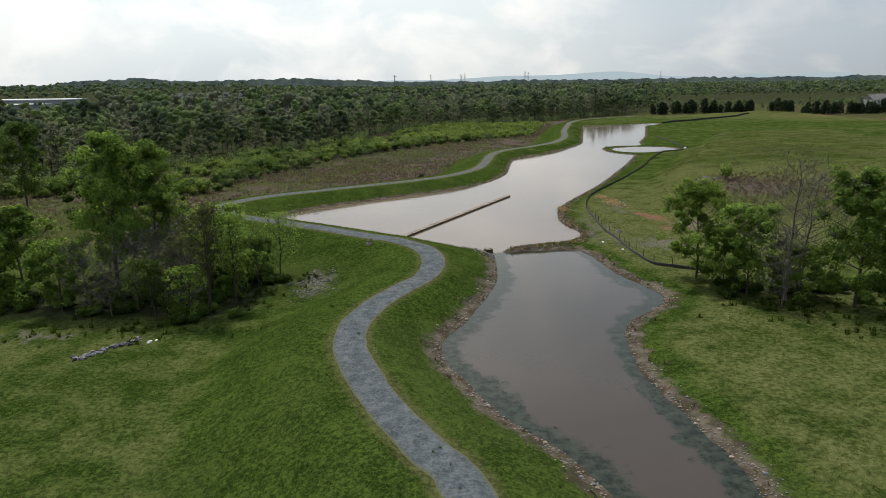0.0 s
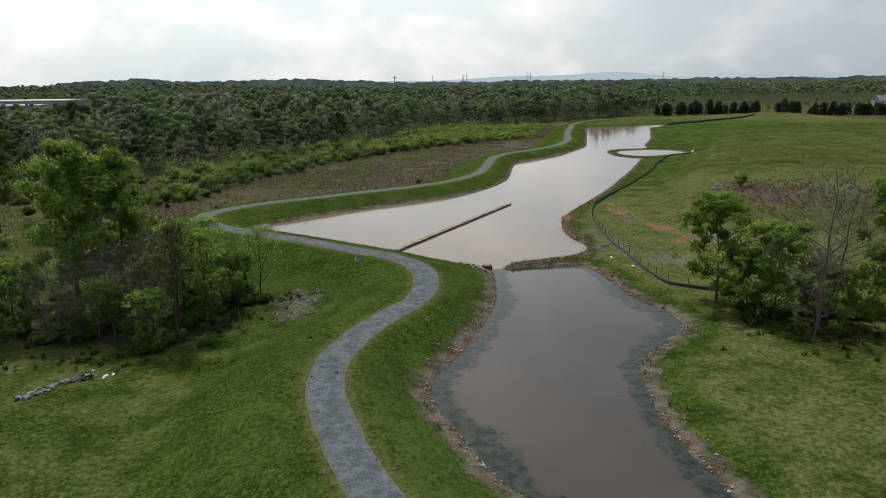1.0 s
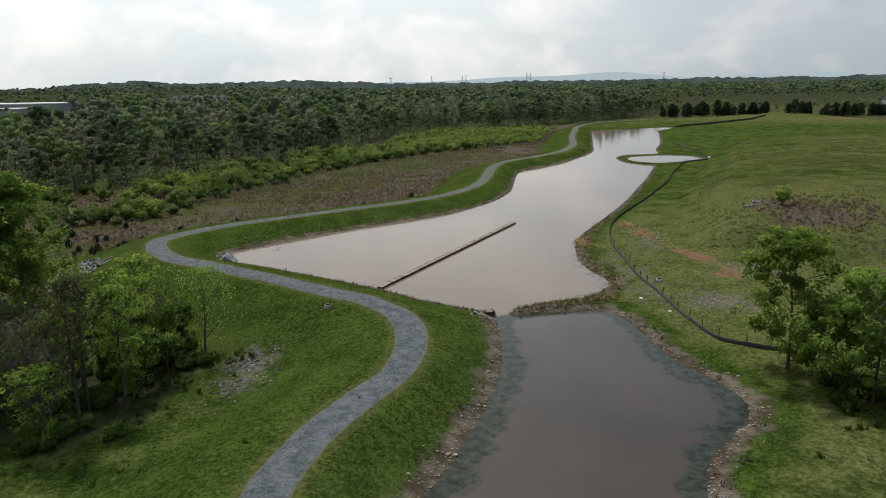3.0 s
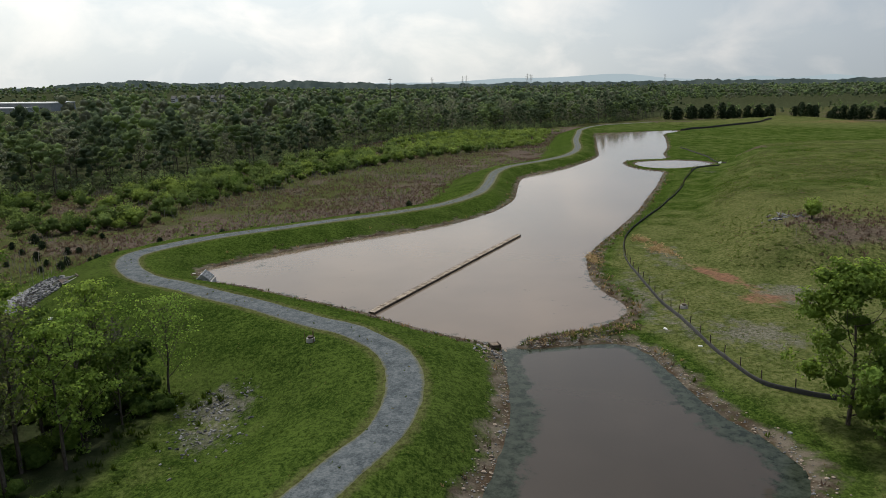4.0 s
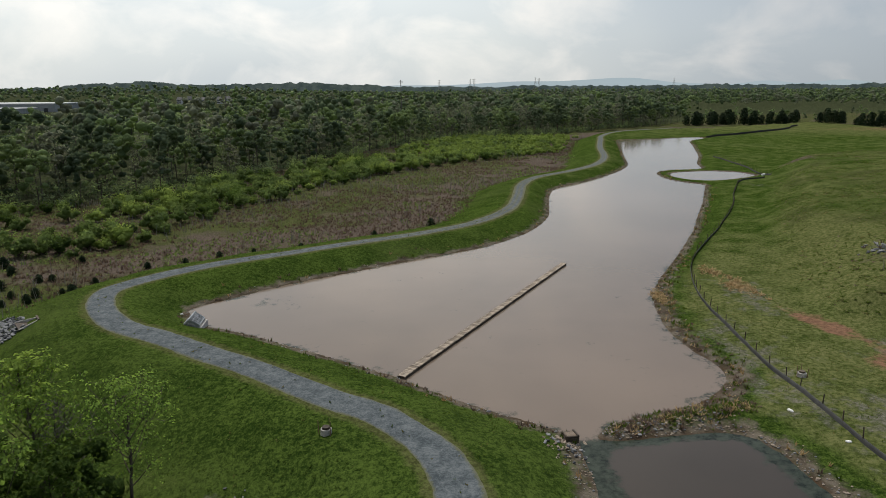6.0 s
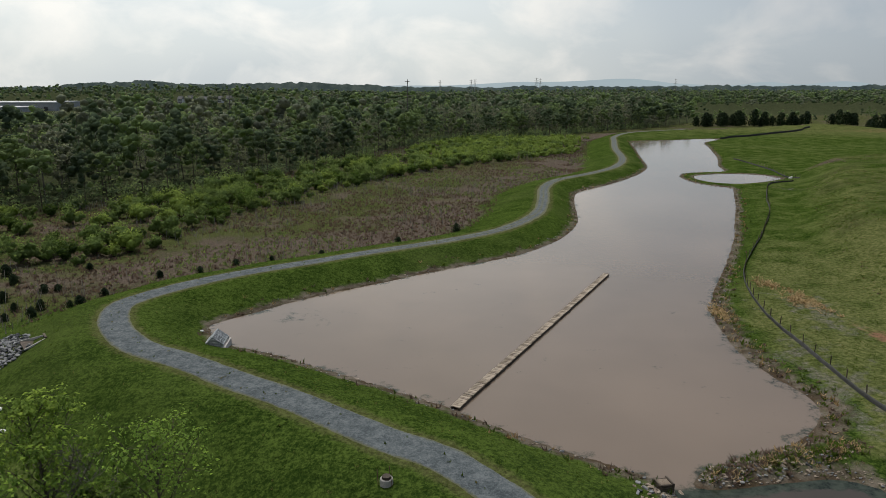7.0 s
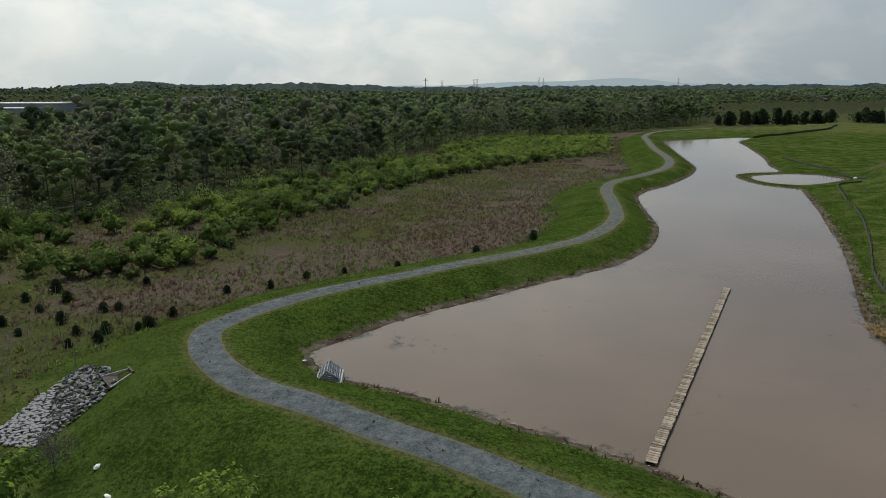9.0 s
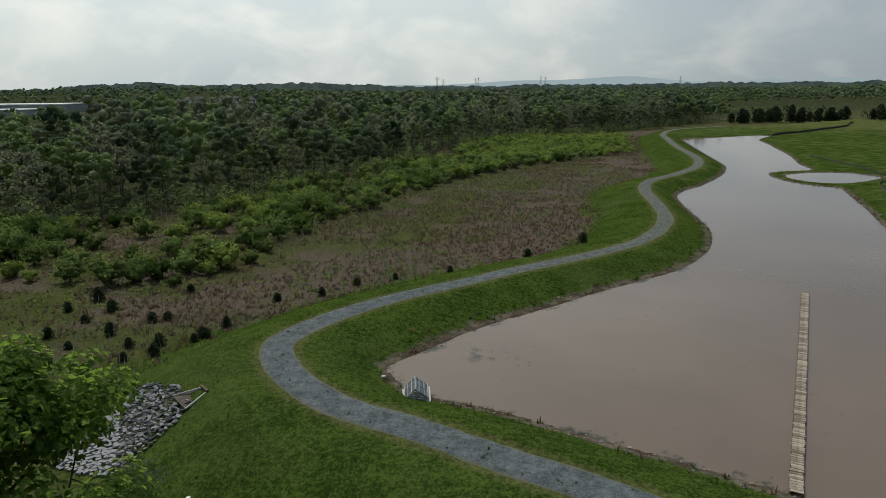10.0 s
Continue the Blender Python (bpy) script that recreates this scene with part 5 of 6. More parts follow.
def trash_rack():
    """Gabled steel debris rack over the pond's outlet."""
    top = tagged(new("debris_rack"), "small gabled galvanised steel debris rack at the pond's edge", "debris rack")
    top.matrix_basis = pose(-26.1, 105.4, 0.5, 3, -4, 4)
    top.scale = (0.84, 0.84, 0.95)
    w, l, eave, ridge = 0.95, 1.05, 0.20, 0.92
    for sx in (-1, 1):
        for sy in (-1, 1):
            part("corner_post", rod((sx * w, sy * l, -0.3), (sx * w, sy * l, eave), 0.05), M_METAL, top)
        part("eave_rail", rod((sx * w, -l, eave), (sx * w, l, eave), 0.05), M_METAL, top)
        n = 13
        for i in range(n):
            y = -l + 2 * l * i / (n - 1)
            part("roof_bar", boxes((0.045, 0.07, math.hypot(w, ridge - eave), pose(sx * w, y, eave, 0, -sx * math.degrees(math.atan2(w, ridge - eave)), 0))), M_METAL, top)
        for k in (0.33, 0.66):
            part("cross_bar", rod((sx * w * (1 - k) * 1.03, -l, eave + (ridge - eave) * k + 0.03), (sx * w * (1 - k) * 1.03, l, eave + (ridge - eave) * k + 0.03), 0.03), M_METAL, top)
    part("ridge_pipe", rod((0, -l - 0.08, ridge), (0, l + 0.08, ridge), 0.06), M_METAL, top, "pale ridge pipe")
    for sy in (-1, 1):
        for i in range(7):
            z = -0.1 + i * 0.145
            half = w * (1.0 if z < eave else (ridge - z) / (ridge - eave)) * 0.96
            if half > 0.08:
                part("gable_slat", boxes((2 * half, 0.05, 0.11, pose(0, sy * l, z))), M_METAL, top)
        for sx in (-1, 1):
            part("gable_rail", rod((sx * w, sy * l * 1.03, eave), (0, sy * l * 1.03, ridge), 0.045), M_METAL, top)
    part("concrete_base", boxes((2.3, 2.5, 0.9, pose(0, 0, -0.95))), M_CONCRETE, top)
    # black slab in place of the unlit hole below the bars
    bm = boxes((1.7, 2.0, 0.06, pose(0, 0, 0.02)))
    part("riser_opening", bm, M_FABRIC, top, "dark opening")


trash_rack()


def baffle():
    """Low floating walkway of short boards out into the pond."""
    rng = np.random.default_rng(12)
    a, b = np.array([-5.7, 94.3]), np.array([12.35, 129.4])
    d = b - a
    length = np.linalg.norm(d)
    turn = math.degrees(math.atan2(d[1], d[0]))
    n = 18
    for s in range(n):
        top = new("float_section")
        t0 = (s + 0.5) / n
        c = a + d * t0
        top.matrix_basis = pose(c[0], c[1], 0.0, 0, rng.uniform(-0.5, 0.5), turn + rng.uniform(-1.2, 1.2))
        step = length / n
        for sy in (-1, 1):
            part("side_beam", boxes((step * 0.97, 0.10, 0.26, pose(0, sy * 0.30, -0.08))), M_DARKWOOD, top, "dark wet beam")
        m = 8
        for i in range(m):
            x = -step * 0.48 + step * 0.96 * (i + 0.5) / m
            part("board", PLANKS[int(rng.integers(len(PLANKS)))], None, top).matrix_basis = pose(x, rng.uniform(-0.03, 0.03), 0.185 + rng.uniform(0, 0.015), 0, 0, rng.uniform(-3, 3))
        part("joint", boxes((0.10, 0.74, 0.05, pose(step * 0.495, 0, 0.20))), M_DARKWOOD, top, "dark joint")
        tagged(top, "weathered grey-tan board section of a floating baffle", "baffle", "floating baffle sections")


def planks():
    out = []
    rng = np.random.default_rng(5)
    for i in range(5):
        bm = boxes((0.235, 0.68 * rng.uniform(0.9, 1.06), 0.05, None))
        bmesh.ops.bevel(bm, geom=list(bm.edges), offset=0.008, segments=1, affect="EDGES")
        me = bpy.data.meshes.new("board")
        bm.to_mesh(me)
        bm.free()
        me.materials.append(M_WOOD)
        out.append(me)
    return out


PLANKS = planks()
baffle()


def well(x, y, label):
    """Pale ring with dark lid and stakes."""
    top = tagged(new("standpipe"), label, "standpipe", "standpipes in the grass")
    top.matrix_basis = pose(x, y, height(x, y) - 0.05, 0, 0, x * 7)
    top.scale = (0.68, 0.68, 0.8)
    v, f = tube([(0, 0, 0), (0, 0, 0.42), (0, 0, 0.46), (0, 0, 0.46), (0, 0, 0.1)], [0.52, 0.50, 0.47, 0.38, 0.37], 20)
    bm = bmesh.new()
    vs = [bm.verts.new(p) for p in v]
    for q in f:
        bm.faces.new([vs[i] for i in q])
    bmesh.ops.recalc_face_normals(bm, faces=bm.faces)
    part("ring", bm, M_CONCRETE, top, "pale ring")
    part("lid", rod((0, 0, 0.30), (0, 0, 0.62), 0.37, 0.33, 16), M_DARKWOOD, top, "dark lid")
    for i, (a, r, h) in enumerate([(20, 0.62, 1.25), (140, 0.60, 1.0), (255, 0.63, 1.15)]):
        c, s = math.cos(radians(a)), math.sin(radians(a))
        part("stake", rod((c * r, s * r, -0.1), (c * r * 1.06, s * r * 1.1, h), 0.035, 0.03, 6), M_RUST, top)


well(-9.2, 82.3, "pale standpipe ring with stakes on the dam's grass slope")
well(24.9, 93.8, "pale standpipe ring with stakes in the meadow")


def crib():
    """Timber overflow crib between the basins."""
    top = tagged(new("overflow_crib"), "small weathered timber overflow crib beside pale stones", "crib")
    top.matrix_basis = pose(5.9, 84.9, 0.08, 0, 0, 14)
    top.scale = (0.75, 0.75, 0.7)
    for i in range(4):
        for s in (-1, 1):
            part("log", rod((-0.62, s * 0.42, -0.1 + 0.21 * i), (0.62, s * 0.42, -0.1 + 0.21 * i), 0.10, 0.095), M_DARKWOOD, top)
            part("log", rod((s * 0.5, -0.55, 0.0 + 0.21 * i), (s * 0.5, 0.55, 0.0 + 0.21 * i), 0.095, 0.09), M_DARKWOOD, top)
    part("brush", boxes((0.8, 0.66, 0.12, pose(0, 0, 0.5, 4, 3, 0))), M_TANROCK, top, "debris fill")


crib()


def silt_fence(name, points, label, high=0.36, gap=2.4):
    """Black fabric on stakes, sagging a little between them."""
    rng = np.random.default_rng(len(points) * 7)
    line = spline(points, 0.6)
    seg = np.concatenate([[0], np.cumsum(np.linalg.norm(np.diff(line, axis=0), axis=1))])
    top = new(name)
    hs = survey(line[:, 0], line[:, 1])[0]
    hi = high * (1 - 0.10 * np.abs(np.sin(np.pi * seg / gap))) + 0.05 * vnoise(seg, seg * 0, 5, 9)
    lean = 0.14 * vnoise(seg, seg * 0, 7, 10)
    n = len(line)
    tang = np.gradient(line, axis=0)
    tang /= np.linalg.norm(tang, axis=1)[:, None]
    nor = np.stack([-tang[:, 1], tang[:, 0]], -1)
    rows = []
    for off, z in ((0.02, -0.1), (0.02, 0.5), (0.02, 1.0), (-0.02, 1.0), (-0.02, 0.5), (-0.02, -0.1)):
        q = line + nor * (off + lean * max(z, 0))[:, None]
        rows.append(np.column_stack([q, hs + hi * z]))
    f = [(r * n + i, r * n + i + 1, (r + 1) * n + i + 1, (r + 1) * n + i) for r in range(5) for i in range(n - 1)]
    part("fabric", mesh_np("fabric", np.concatenate(rows), f, [M_FABRIC], True), None, top, "black geotextile")
    for s in np.arange(0, seg[-1], gap):
        i = int(np.searchsorted(seg, s))
        x, y = line[min(i, n - 1)] - nor[min(i, n - 1)] * 0.08
        h = hs[min(i, n - 1)]
        post = part("stake", STAKE, None, top)
        post.matrix_basis = pose(x, y, h - 0.2, rng.uniform(-4, 4), rng.uniform(-4, 4), rng.uniform(0, 90))
    return tagged(top, label, "silt fence")


def stake_mesh():
    me = bpy.data.meshes.new("stake")
    bm = boxes((0.06, 0.06, 1.25, None))
    bm.to_mesh(me)
    bm.free()
    me.materials.append(M_DARKWOOD)
    return me


STAKE = stake_mesh()
silt_fence("silt_fence", [(31, 73.2), (28, 74.0), (25.0, 76.2), (24.0, 80.5), (23.6, 86.9), (23.4, 98.5), (23.9, 111.2), (26.1, 121.9), (30.3, 133.3), (39.8, 150.4), (49.8, 170.1), (56.8, 187.2), (65.7, 205.1), (73, 209.5)],
           "black silt fence on wooden stakes along the pond's bank")
silt_fence("silt_fence", [(76, 213), (77, 222), (78.5, 240), (80, 262)], "black silt fence beside the small pool")
silt_fence("silt_fence", [(110, 352), (129, 364), (165, 397), (180, 420), (188, 430)], "distant black silt fence across the field", 0.9)


def debris():
    rng = np.random.default_rng(61)
    # row of dark stones in the meadow
    row = tagged(new("stone_row"), "low ragged row of dark stones in the meadow", "stones")
    pts = [(-31.2 + 3.4 * t + rng.normal(0, 0.22), 53.2 + 5.0 * t + rng.normal(0, 0.22)) for t in rng.random(110)]
    lay_stones(row, pts, rng, 0.18, 0.5)
    # stones lying open in the turf
    patch = tagged(new("stone_patch"), "scattered grey stones in worn turf", "stones")
    pts = [(-15.4 + rng.normal(0, 1.6), 77 + rng.normal(0, 1.0)) for _ in range(140)] + [(-14.6 + rng.normal(0, 1.4), 72.4 + rng.normal(0, 1.6)) for _ in range(150)]
    lay_stones(patch, pts, rng, 0.08, 0.26, DARK_STONES + STONES)
    patch = tagged(new("stone_patch"), "scattered pale stones on the mound", "stones")
    pts = [(46.8 + rng.normal(0, 0.9), 120 + rng.normal(0, 1.6)) for _ in range(40)]
    lay_stones(patch, pts, rng, 0.2, 0.6)
    patch = tagged(new("stone_patch"), "pale stones heaped at the sill between the basins", "stones")
    pts = [(5.2 + rng.normal(0, 0.7), 83.6 + rng.normal(0, 0.9)) for _ in range(70)]
    lay_stones(patch, pts, rng, 0.10, 0.34, TAN_STONES + STONES[:3])
    patch = tagged(new("stone_patch"), "tan stones and washed debris along the sill", "stones")
    t = rng.random(95)
    pts = [(8.6 + 9.5 * u + rng.normal(0, 0.2), 85.6 + 3.0 * u + rng.normal(0, 0.45)) for u in t]
    lay_stones(patch, pts, rng, 0.08, 0.28, TAN_STONES + STONES[:2])
    # white litter
    for x, y, s in ((-26.5, 57.4, 0.5), (-26.1, 57.9, 0.3), (76.4, 217.6, 1.2), (21.4, 88.2, 0.35), (23.0, 84.0, 0.3), (2.2, 89.4, 0.3), (-28.7, 109.0, 0.3), (-37.7, 94.3, 0.45), (-35.9, 91.9, 0.4)):
        bm = bmesh.new()
        bmesh.ops.create_icosphere(bm, subdivisions=2, radius=0.5)
        for v in bm.verts:
            v.co *= 1 + 0.35 * noise.noise(v.co * 3 + Vector((x, y, 0)))
            v.co.z = max(v.co.z, -0.15) * 0.6
        ob = new("litter", bpy.data.meshes.new("litter"))
        bm.to_mesh(ob.data)
        bm.free()
        ob.data.materials.append(M_WHITE)
        ob.matrix_basis = pose(x, y, height(x, y) + 0.08 * s, 0, 0, x * 31) @ Matrix.Diagonal((s * 1.4, s * 0.7, s, 1))
        tagged(ob, "crumpled white plastic litter on the ground", "litter")


debris()


def conifer_meshes(name, seed, tall, spread, n, size, power=1.6):
    rng = np.random.default_rng(seed)
    t = rng.random(n) ** 0.8
    a = rng.uniform(0, 6.28, n)
    r = spread * np.sqrt(np.maximum(0.02, 1.02 - t ** power)) * (0.3 + 0.7 * rng.random(n)) * (1 + 0.25 * np.sin(a * 3 + seed))
    c = np.column_stack([np.cos(a) * r, np.sin(a) * r, 0.06 * tall + t * tall * 0.94])
    lv, lf = leaves(rng, c, size, 0.2, np.column_stack([np.cos(a), np.sin(a), 0.2 + t]))
    wv, wf = tube([(0, 0, -0.1), (0, 0, tall * 0.5), (0, 0, tall * 0.95)], [tall * 0.02, tall * 0.014, 0.01], 5)
    return mesh_np(name + "_trunk", wv, wf, [M_BARK], True), mesh_np(name + "_needles", lv, lf, [M_NEEDLE])


def evergreens():
    rng = np.random.default_rng(8)
    small = [plant("cedar_sapling", conifer_meshes("cedar_sapling", 700 + i, 1.5 + 0.2 * i, 0.75 + 0.08 * i, 1000, 0.21, 2.4), "small dark evergreen sapling in rough grass", "sapling", "evergreen saplings", parts=("trunk", "foliage")) for i in range(3)]
    P = [(-59.9, 125.4), (-58.9, 128.8), (-53.2, 125.4), (-51.9, 126.0), (-52.4, 118.7), (-49.8, 119.1), (-49.2, 116.6), (-51.4, 115.6),
         (-46.9, 119.6), (-46.0, 120.4), (-46.6, 120.9), (-45.4, 124.0), (-53.2, 135.4), (-30.4, 139.3), (-62.0, 132.1), (-42.6, 132.1), (-63.3, 128.5),
         (-55.6, 121.8), (-57.4, 118.0), (-61.0, 121.0), (-38.0, 133.5), (-24.0, 141.0), (-14.0, 147.5), (-5.5, 155.0), (-34.6, 137.2)]
    xs, ys = np.array([p[0] for p in P]), np.array([p[1] for p in P])
    repeat(small, xs, ys, rng, 0.45, 0.85, 0.05)
    big = [plant("cedar_tree", conifer_meshes("cedar_tree", 720 + i, 7.0 + 0.8 * i, 2.8 + 0.3 * i, 420, 1.05, 2.0), "dark evergreen tree at the field's far edge", "tree", "evergreens along the field", parts=("trunk", "foliage")) for i in range(3)]
    xs = np.concatenate([np.linspace(141, 172, 14), np.linspace(177, 208, 13), np.linspace(216, 330, 40)])
    ys = np.concatenate([np.linspace(474, 477, 14), np.linspace(478, 474, 13), np.linspace(456, 440, 40)])
    repeat(big, xs + rng.normal(0, 1.0, len(xs)), ys + rng.normal(0, 2.5, len(ys)), rng, 0.7, 1.15, 0.1)


evergreens()


# ---- grass, sedge and bank weeds ----
def tufts(name, x, y, rng, blades, tall, wide, mats, pick, label, category="grass"):
    """Clumps of bent blades, joined."""
    hs = survey(x, y)[0]
    n = len(x)
    size = rng.uniform(0.55, 1.3, n)
    vs, fs, mi = [], [], []
    for b in range(blades):
        a = rng.uniform(0, 6.28, n)
        out = rng.uniform(0.25, 1.0, n) * wide * size
        base = np.column_stack([x + rng.normal(0, wide * 0.25, n), y + rng.normal(0, wide * 0.25, n), hs - 0.03])
        side = np.column_stack([-np.sin(a), np.cos(a), np.zeros(n)]) * (wide * 0.16 * size)[:, None]
        tip = base + np.column_stack([np.cos(a) * out, np.sin(a) * out, tall * size * rng.uniform(0.6, 1.2, n)])
        vs.append(np.stack([base - side, base + side, tip], 1).reshape(-1, 3))
        fs.append(np.arange(3 * n).reshape(n, 3) + 3 * n * b)
        mi.append(pick)
    me = mesh_np(name, np.concatenate(vs), np.concatenate(fs), mats)
    me.polygons.foreach_set("material_index", np.concatenate(mi).astype(np.int32))
    return tagged(new(name, me), label, category, kind="stuff")


def grasses():
    rng = np.random.default_rng(19)
    x, y = rng.uniform(-62, 62, 130000), rng.uniform(22, 200, 130000)
    keepd = rng.random(len(x)) < np.clip(1.25 - (y - 30) / 190, 0.25, 1.0)
    x, y = x[keepd], y[keepd]
    _, f = survey(x, y)
    k = (f["shore"] > 0.7) & (f["path"] > 1.55) & (f["woods"] < 0.3) & (f["marsh"] < 0.5 + 0.3 * rng.random(len(x))) & (f["redsoil"] < 0.5)
    x, y, dry = x[k], y[k], f["dry"][k]
    pick = (rng.random(len(x)) < 0.05 + 0.35 * dry * (vnoise(x, y, 6, 33) > 0)).astype(int)
    tufts("grass_tufts", x, y, rng, 4, 0.11, 0.17, [M_GRASS, M_DRYGRASS], pick, "thick rough green grass with dry stalks")
    # ranker growth on the mound
    x, y = rng.uniform(33, 112, 34000), rng.uniform(88, 236, 34000)
    _, f = survey(x, y)
    k = inside(x, y, MOUND) & (vnoise(x, y, 10, 37) + 0.9 * vnoise(x, y, 4, 38) + 0.5 * rng.normal(size=len(x)) > 0.1) & (f["redsoil"] < 0.3)
    tufts("mound_weeds", x[k], y[k], rng, 6, 0.13, 0.40, [M_GRASS, M_SEDGE, M_DRYGRASS], np.where(rng.random(k.sum()) < 0.06 + 0.6 * f["marsh"][k], 1, np.where(rng.random(k.sum()) < 0.16, 2, 0)), "rank green weeds with brown stalks on the mound", "weeds")
    # dark clumps in the meadow below the eastern thicket
    q = np.concatenate([rng.normal((38, 57), (5, 3), (90, 2)), rng.normal((33, 61), (3, 1.5), (50, 2)), rng.normal((-32, 60), (7, 2), (60, 2)), rng.normal((-19.6, 77.4), (1.9, 0.7), (70, 2)), rng.normal((-21, 73), (1.5, 2.6), (60, 2))])
    tufts("meadow_clumps", q[:, 0], q[:, 1], rng, 12, 0.42, 0.40, [M_RANK], np.zeros(len(q), int), "dark rank clumps of grass in the meadow", "grass")
    # dead sedge of the marsh
    x, y = rng.uniform(-100, 60, 95000), rng.uniform(100, 360, 95000)
    _, f = survey(x, y)
    k = (f["marsh"] > 0.12 + 0.5 * rng.random(len(x))) & (f["woods"] < 0.5) & (vnoise(x, y, 9, 34) + 0.6 * vnoise(x, y, 3, 35) > -0.6)
    x, y = x[k], y[k]
    pick = (rng.random(len(x)) < 0.12 + 0.40 * (vnoise(x, y, 14, 36) > 0.2)).astype(int)
    tufts("marsh_sedge", x, y, rng, 5, 0.40, 0.42, [M_SEDGE, M_SHRUB], pick, "brown dead sedge mixed with green marsh plants", "sedge")
    # pale dead stalks standing in the marsh
    x, y = rng.uniform(-90, 60, 40000), rng.uniform(108, 370, 40000)
    _, f = survey(x, y)
    k = np.where((f["marsh"] > 0.25) & (f["woods"] < 0.3) & (f["path"] > 11) & (vnoise(x, y, 12, 44) + 0.5 * vnoise(x, y, 4, 45) + 0.4 * rng.normal(size=len(x)) > 0.15))[0][:4200]
    hs = survey(x[k], y[k])[0]
    wood = []
    for a, b, h in zip(x[k], y[k], hs):
        t = rng.uniform(0.5, 1.7)
        wood.append(tube([(a, b, h - 0.1), (a + rng.normal(0, 0.12), b + rng.normal(0, 0.12), h + t)], [0.035, 0.02], 3))
    v, fc = join(wood)
    tagged(new("marsh_stalks", mesh_np("marsh_stalks", v, fc, [M_STALK])), "pale dead stalks standing in the marsh", "stalks", kind="stuff")
    # weeds and straw along the banks
    pts = np.concatenate([spline(SOUTH_SHORE, 0.12), spline(NORTH_SHORE, 0.2), NEAR[rng.integers(0, len(NEAR), 350)]])
    pts = pts + rng.normal(0, 1.1, pts.shape)
    _, f = survey(pts[:, 0], pts[:, 1])
    k = (f["shore"] > 0.25) & (f["shore"] < 2.2) & (f["path"] > 2)
    x, y = pts[k, 0], pts[k, 1]
    u = rng.random(len(x))
    k = rng.random(len(x)) < 0.6
    x, y, u = x[k], y[k], u[k]
    straw = (x > 16) & (y > 90) & (y < 128)
    pick = np.where(u < np.where(straw, 0.5, 0.22), 1, np.where(u < 0.6, 2, 0)).astype(int)
    tufts("bank_weeds", x, y, rng, 6, 0.32, 0.34, [M_GRASS, M_STRAW, M_SEDGE], pick, "straggling brown and green weeds along the water's edge", "weeds")
    # brush and straw on the sill and the east bank
    u = rng.random(300)
    q = np.concatenate([np.column_stack([8.8 + 10 * u, 85.9 + 3.1 * u]) + rng.normal(0, 0.45, (300, 2)), spline(SOUTH_SHORE[13:24], 0.13) + np.array([0.9, -0.2]) + rng.normal(0, 0.75, (len(spline(SOUTH_SHORE[13:24], 0.13)), 2))])
    _, f = survey(q[:, 0], q[:, 1])
    q = q[(f["shore"] > 0.12) & (f["shore"] < 1.9)]
    u = rng.random(len(q))
    tufts("bank_brush", q[:, 0], q[:, 1], rng, 6, 0.24, 0.36, [M_GRASS, M_STRAW, M_SEDGE, M_RANK], np.where(u < 0.28, 0, np.where(u < 0.50, 1, np.where(u < 0.84, 2, 3))), "tangled brown and green brush on the stony bank", "brush")
    # tufts that have come up in the gravel
    i = rng.integers(0, len(PATH_LINE) - 200, 260)
    q = PATH_LINE[i] + rng.normal(0, 0.75, (260, 2))
    _, f = survey(q[:, 0], q[:, 1])
    q = q[f["path"] < 1.35]
    top_up = tufts("path_tufts", q[:, 0], q[:, 1], rng, 6, 0.13, 0.16, [M_GRASS, M_DRYGRASS], rng.integers(0, 2, len(q)), "small tufts of grass in the gravel", "grass")
    top_up.location.z = 0.11
    # straw heaps beyond the fence
    q = np.concatenate([rng.normal((29.8, 118.0), (0.7, 1.6), (160, 2)), rng.normal((29.0, 124.0), (0.5, 1.1), (80, 2)), rng.normal((20.4, 115.5), (0.35, 1.3), (110, 2))])
    tufts("straw_patches", q[:, 0], q[:, 1], rng, 6, 0.22, 0.5, [M_STRAW], np.zeros(len(q), int), "flattened straw-coloured dead grass", "grass")


M_STALK = bark_mat("dead_stalk", (0.13, 0.12, 0.11), (0.36, 0.33, 0.30))
M_RANK = leaf_mat("rank_weeds", (0.022, 0.042, 0.006), (0.062, 0.092, 0.014), 0.4, 0.0)
M_DRYGRASS = leaf_mat("dry_grass_blades", (0.07, 0.068, 0.02), (0.16, 0.145, 0.055), 0.3)
grasses()


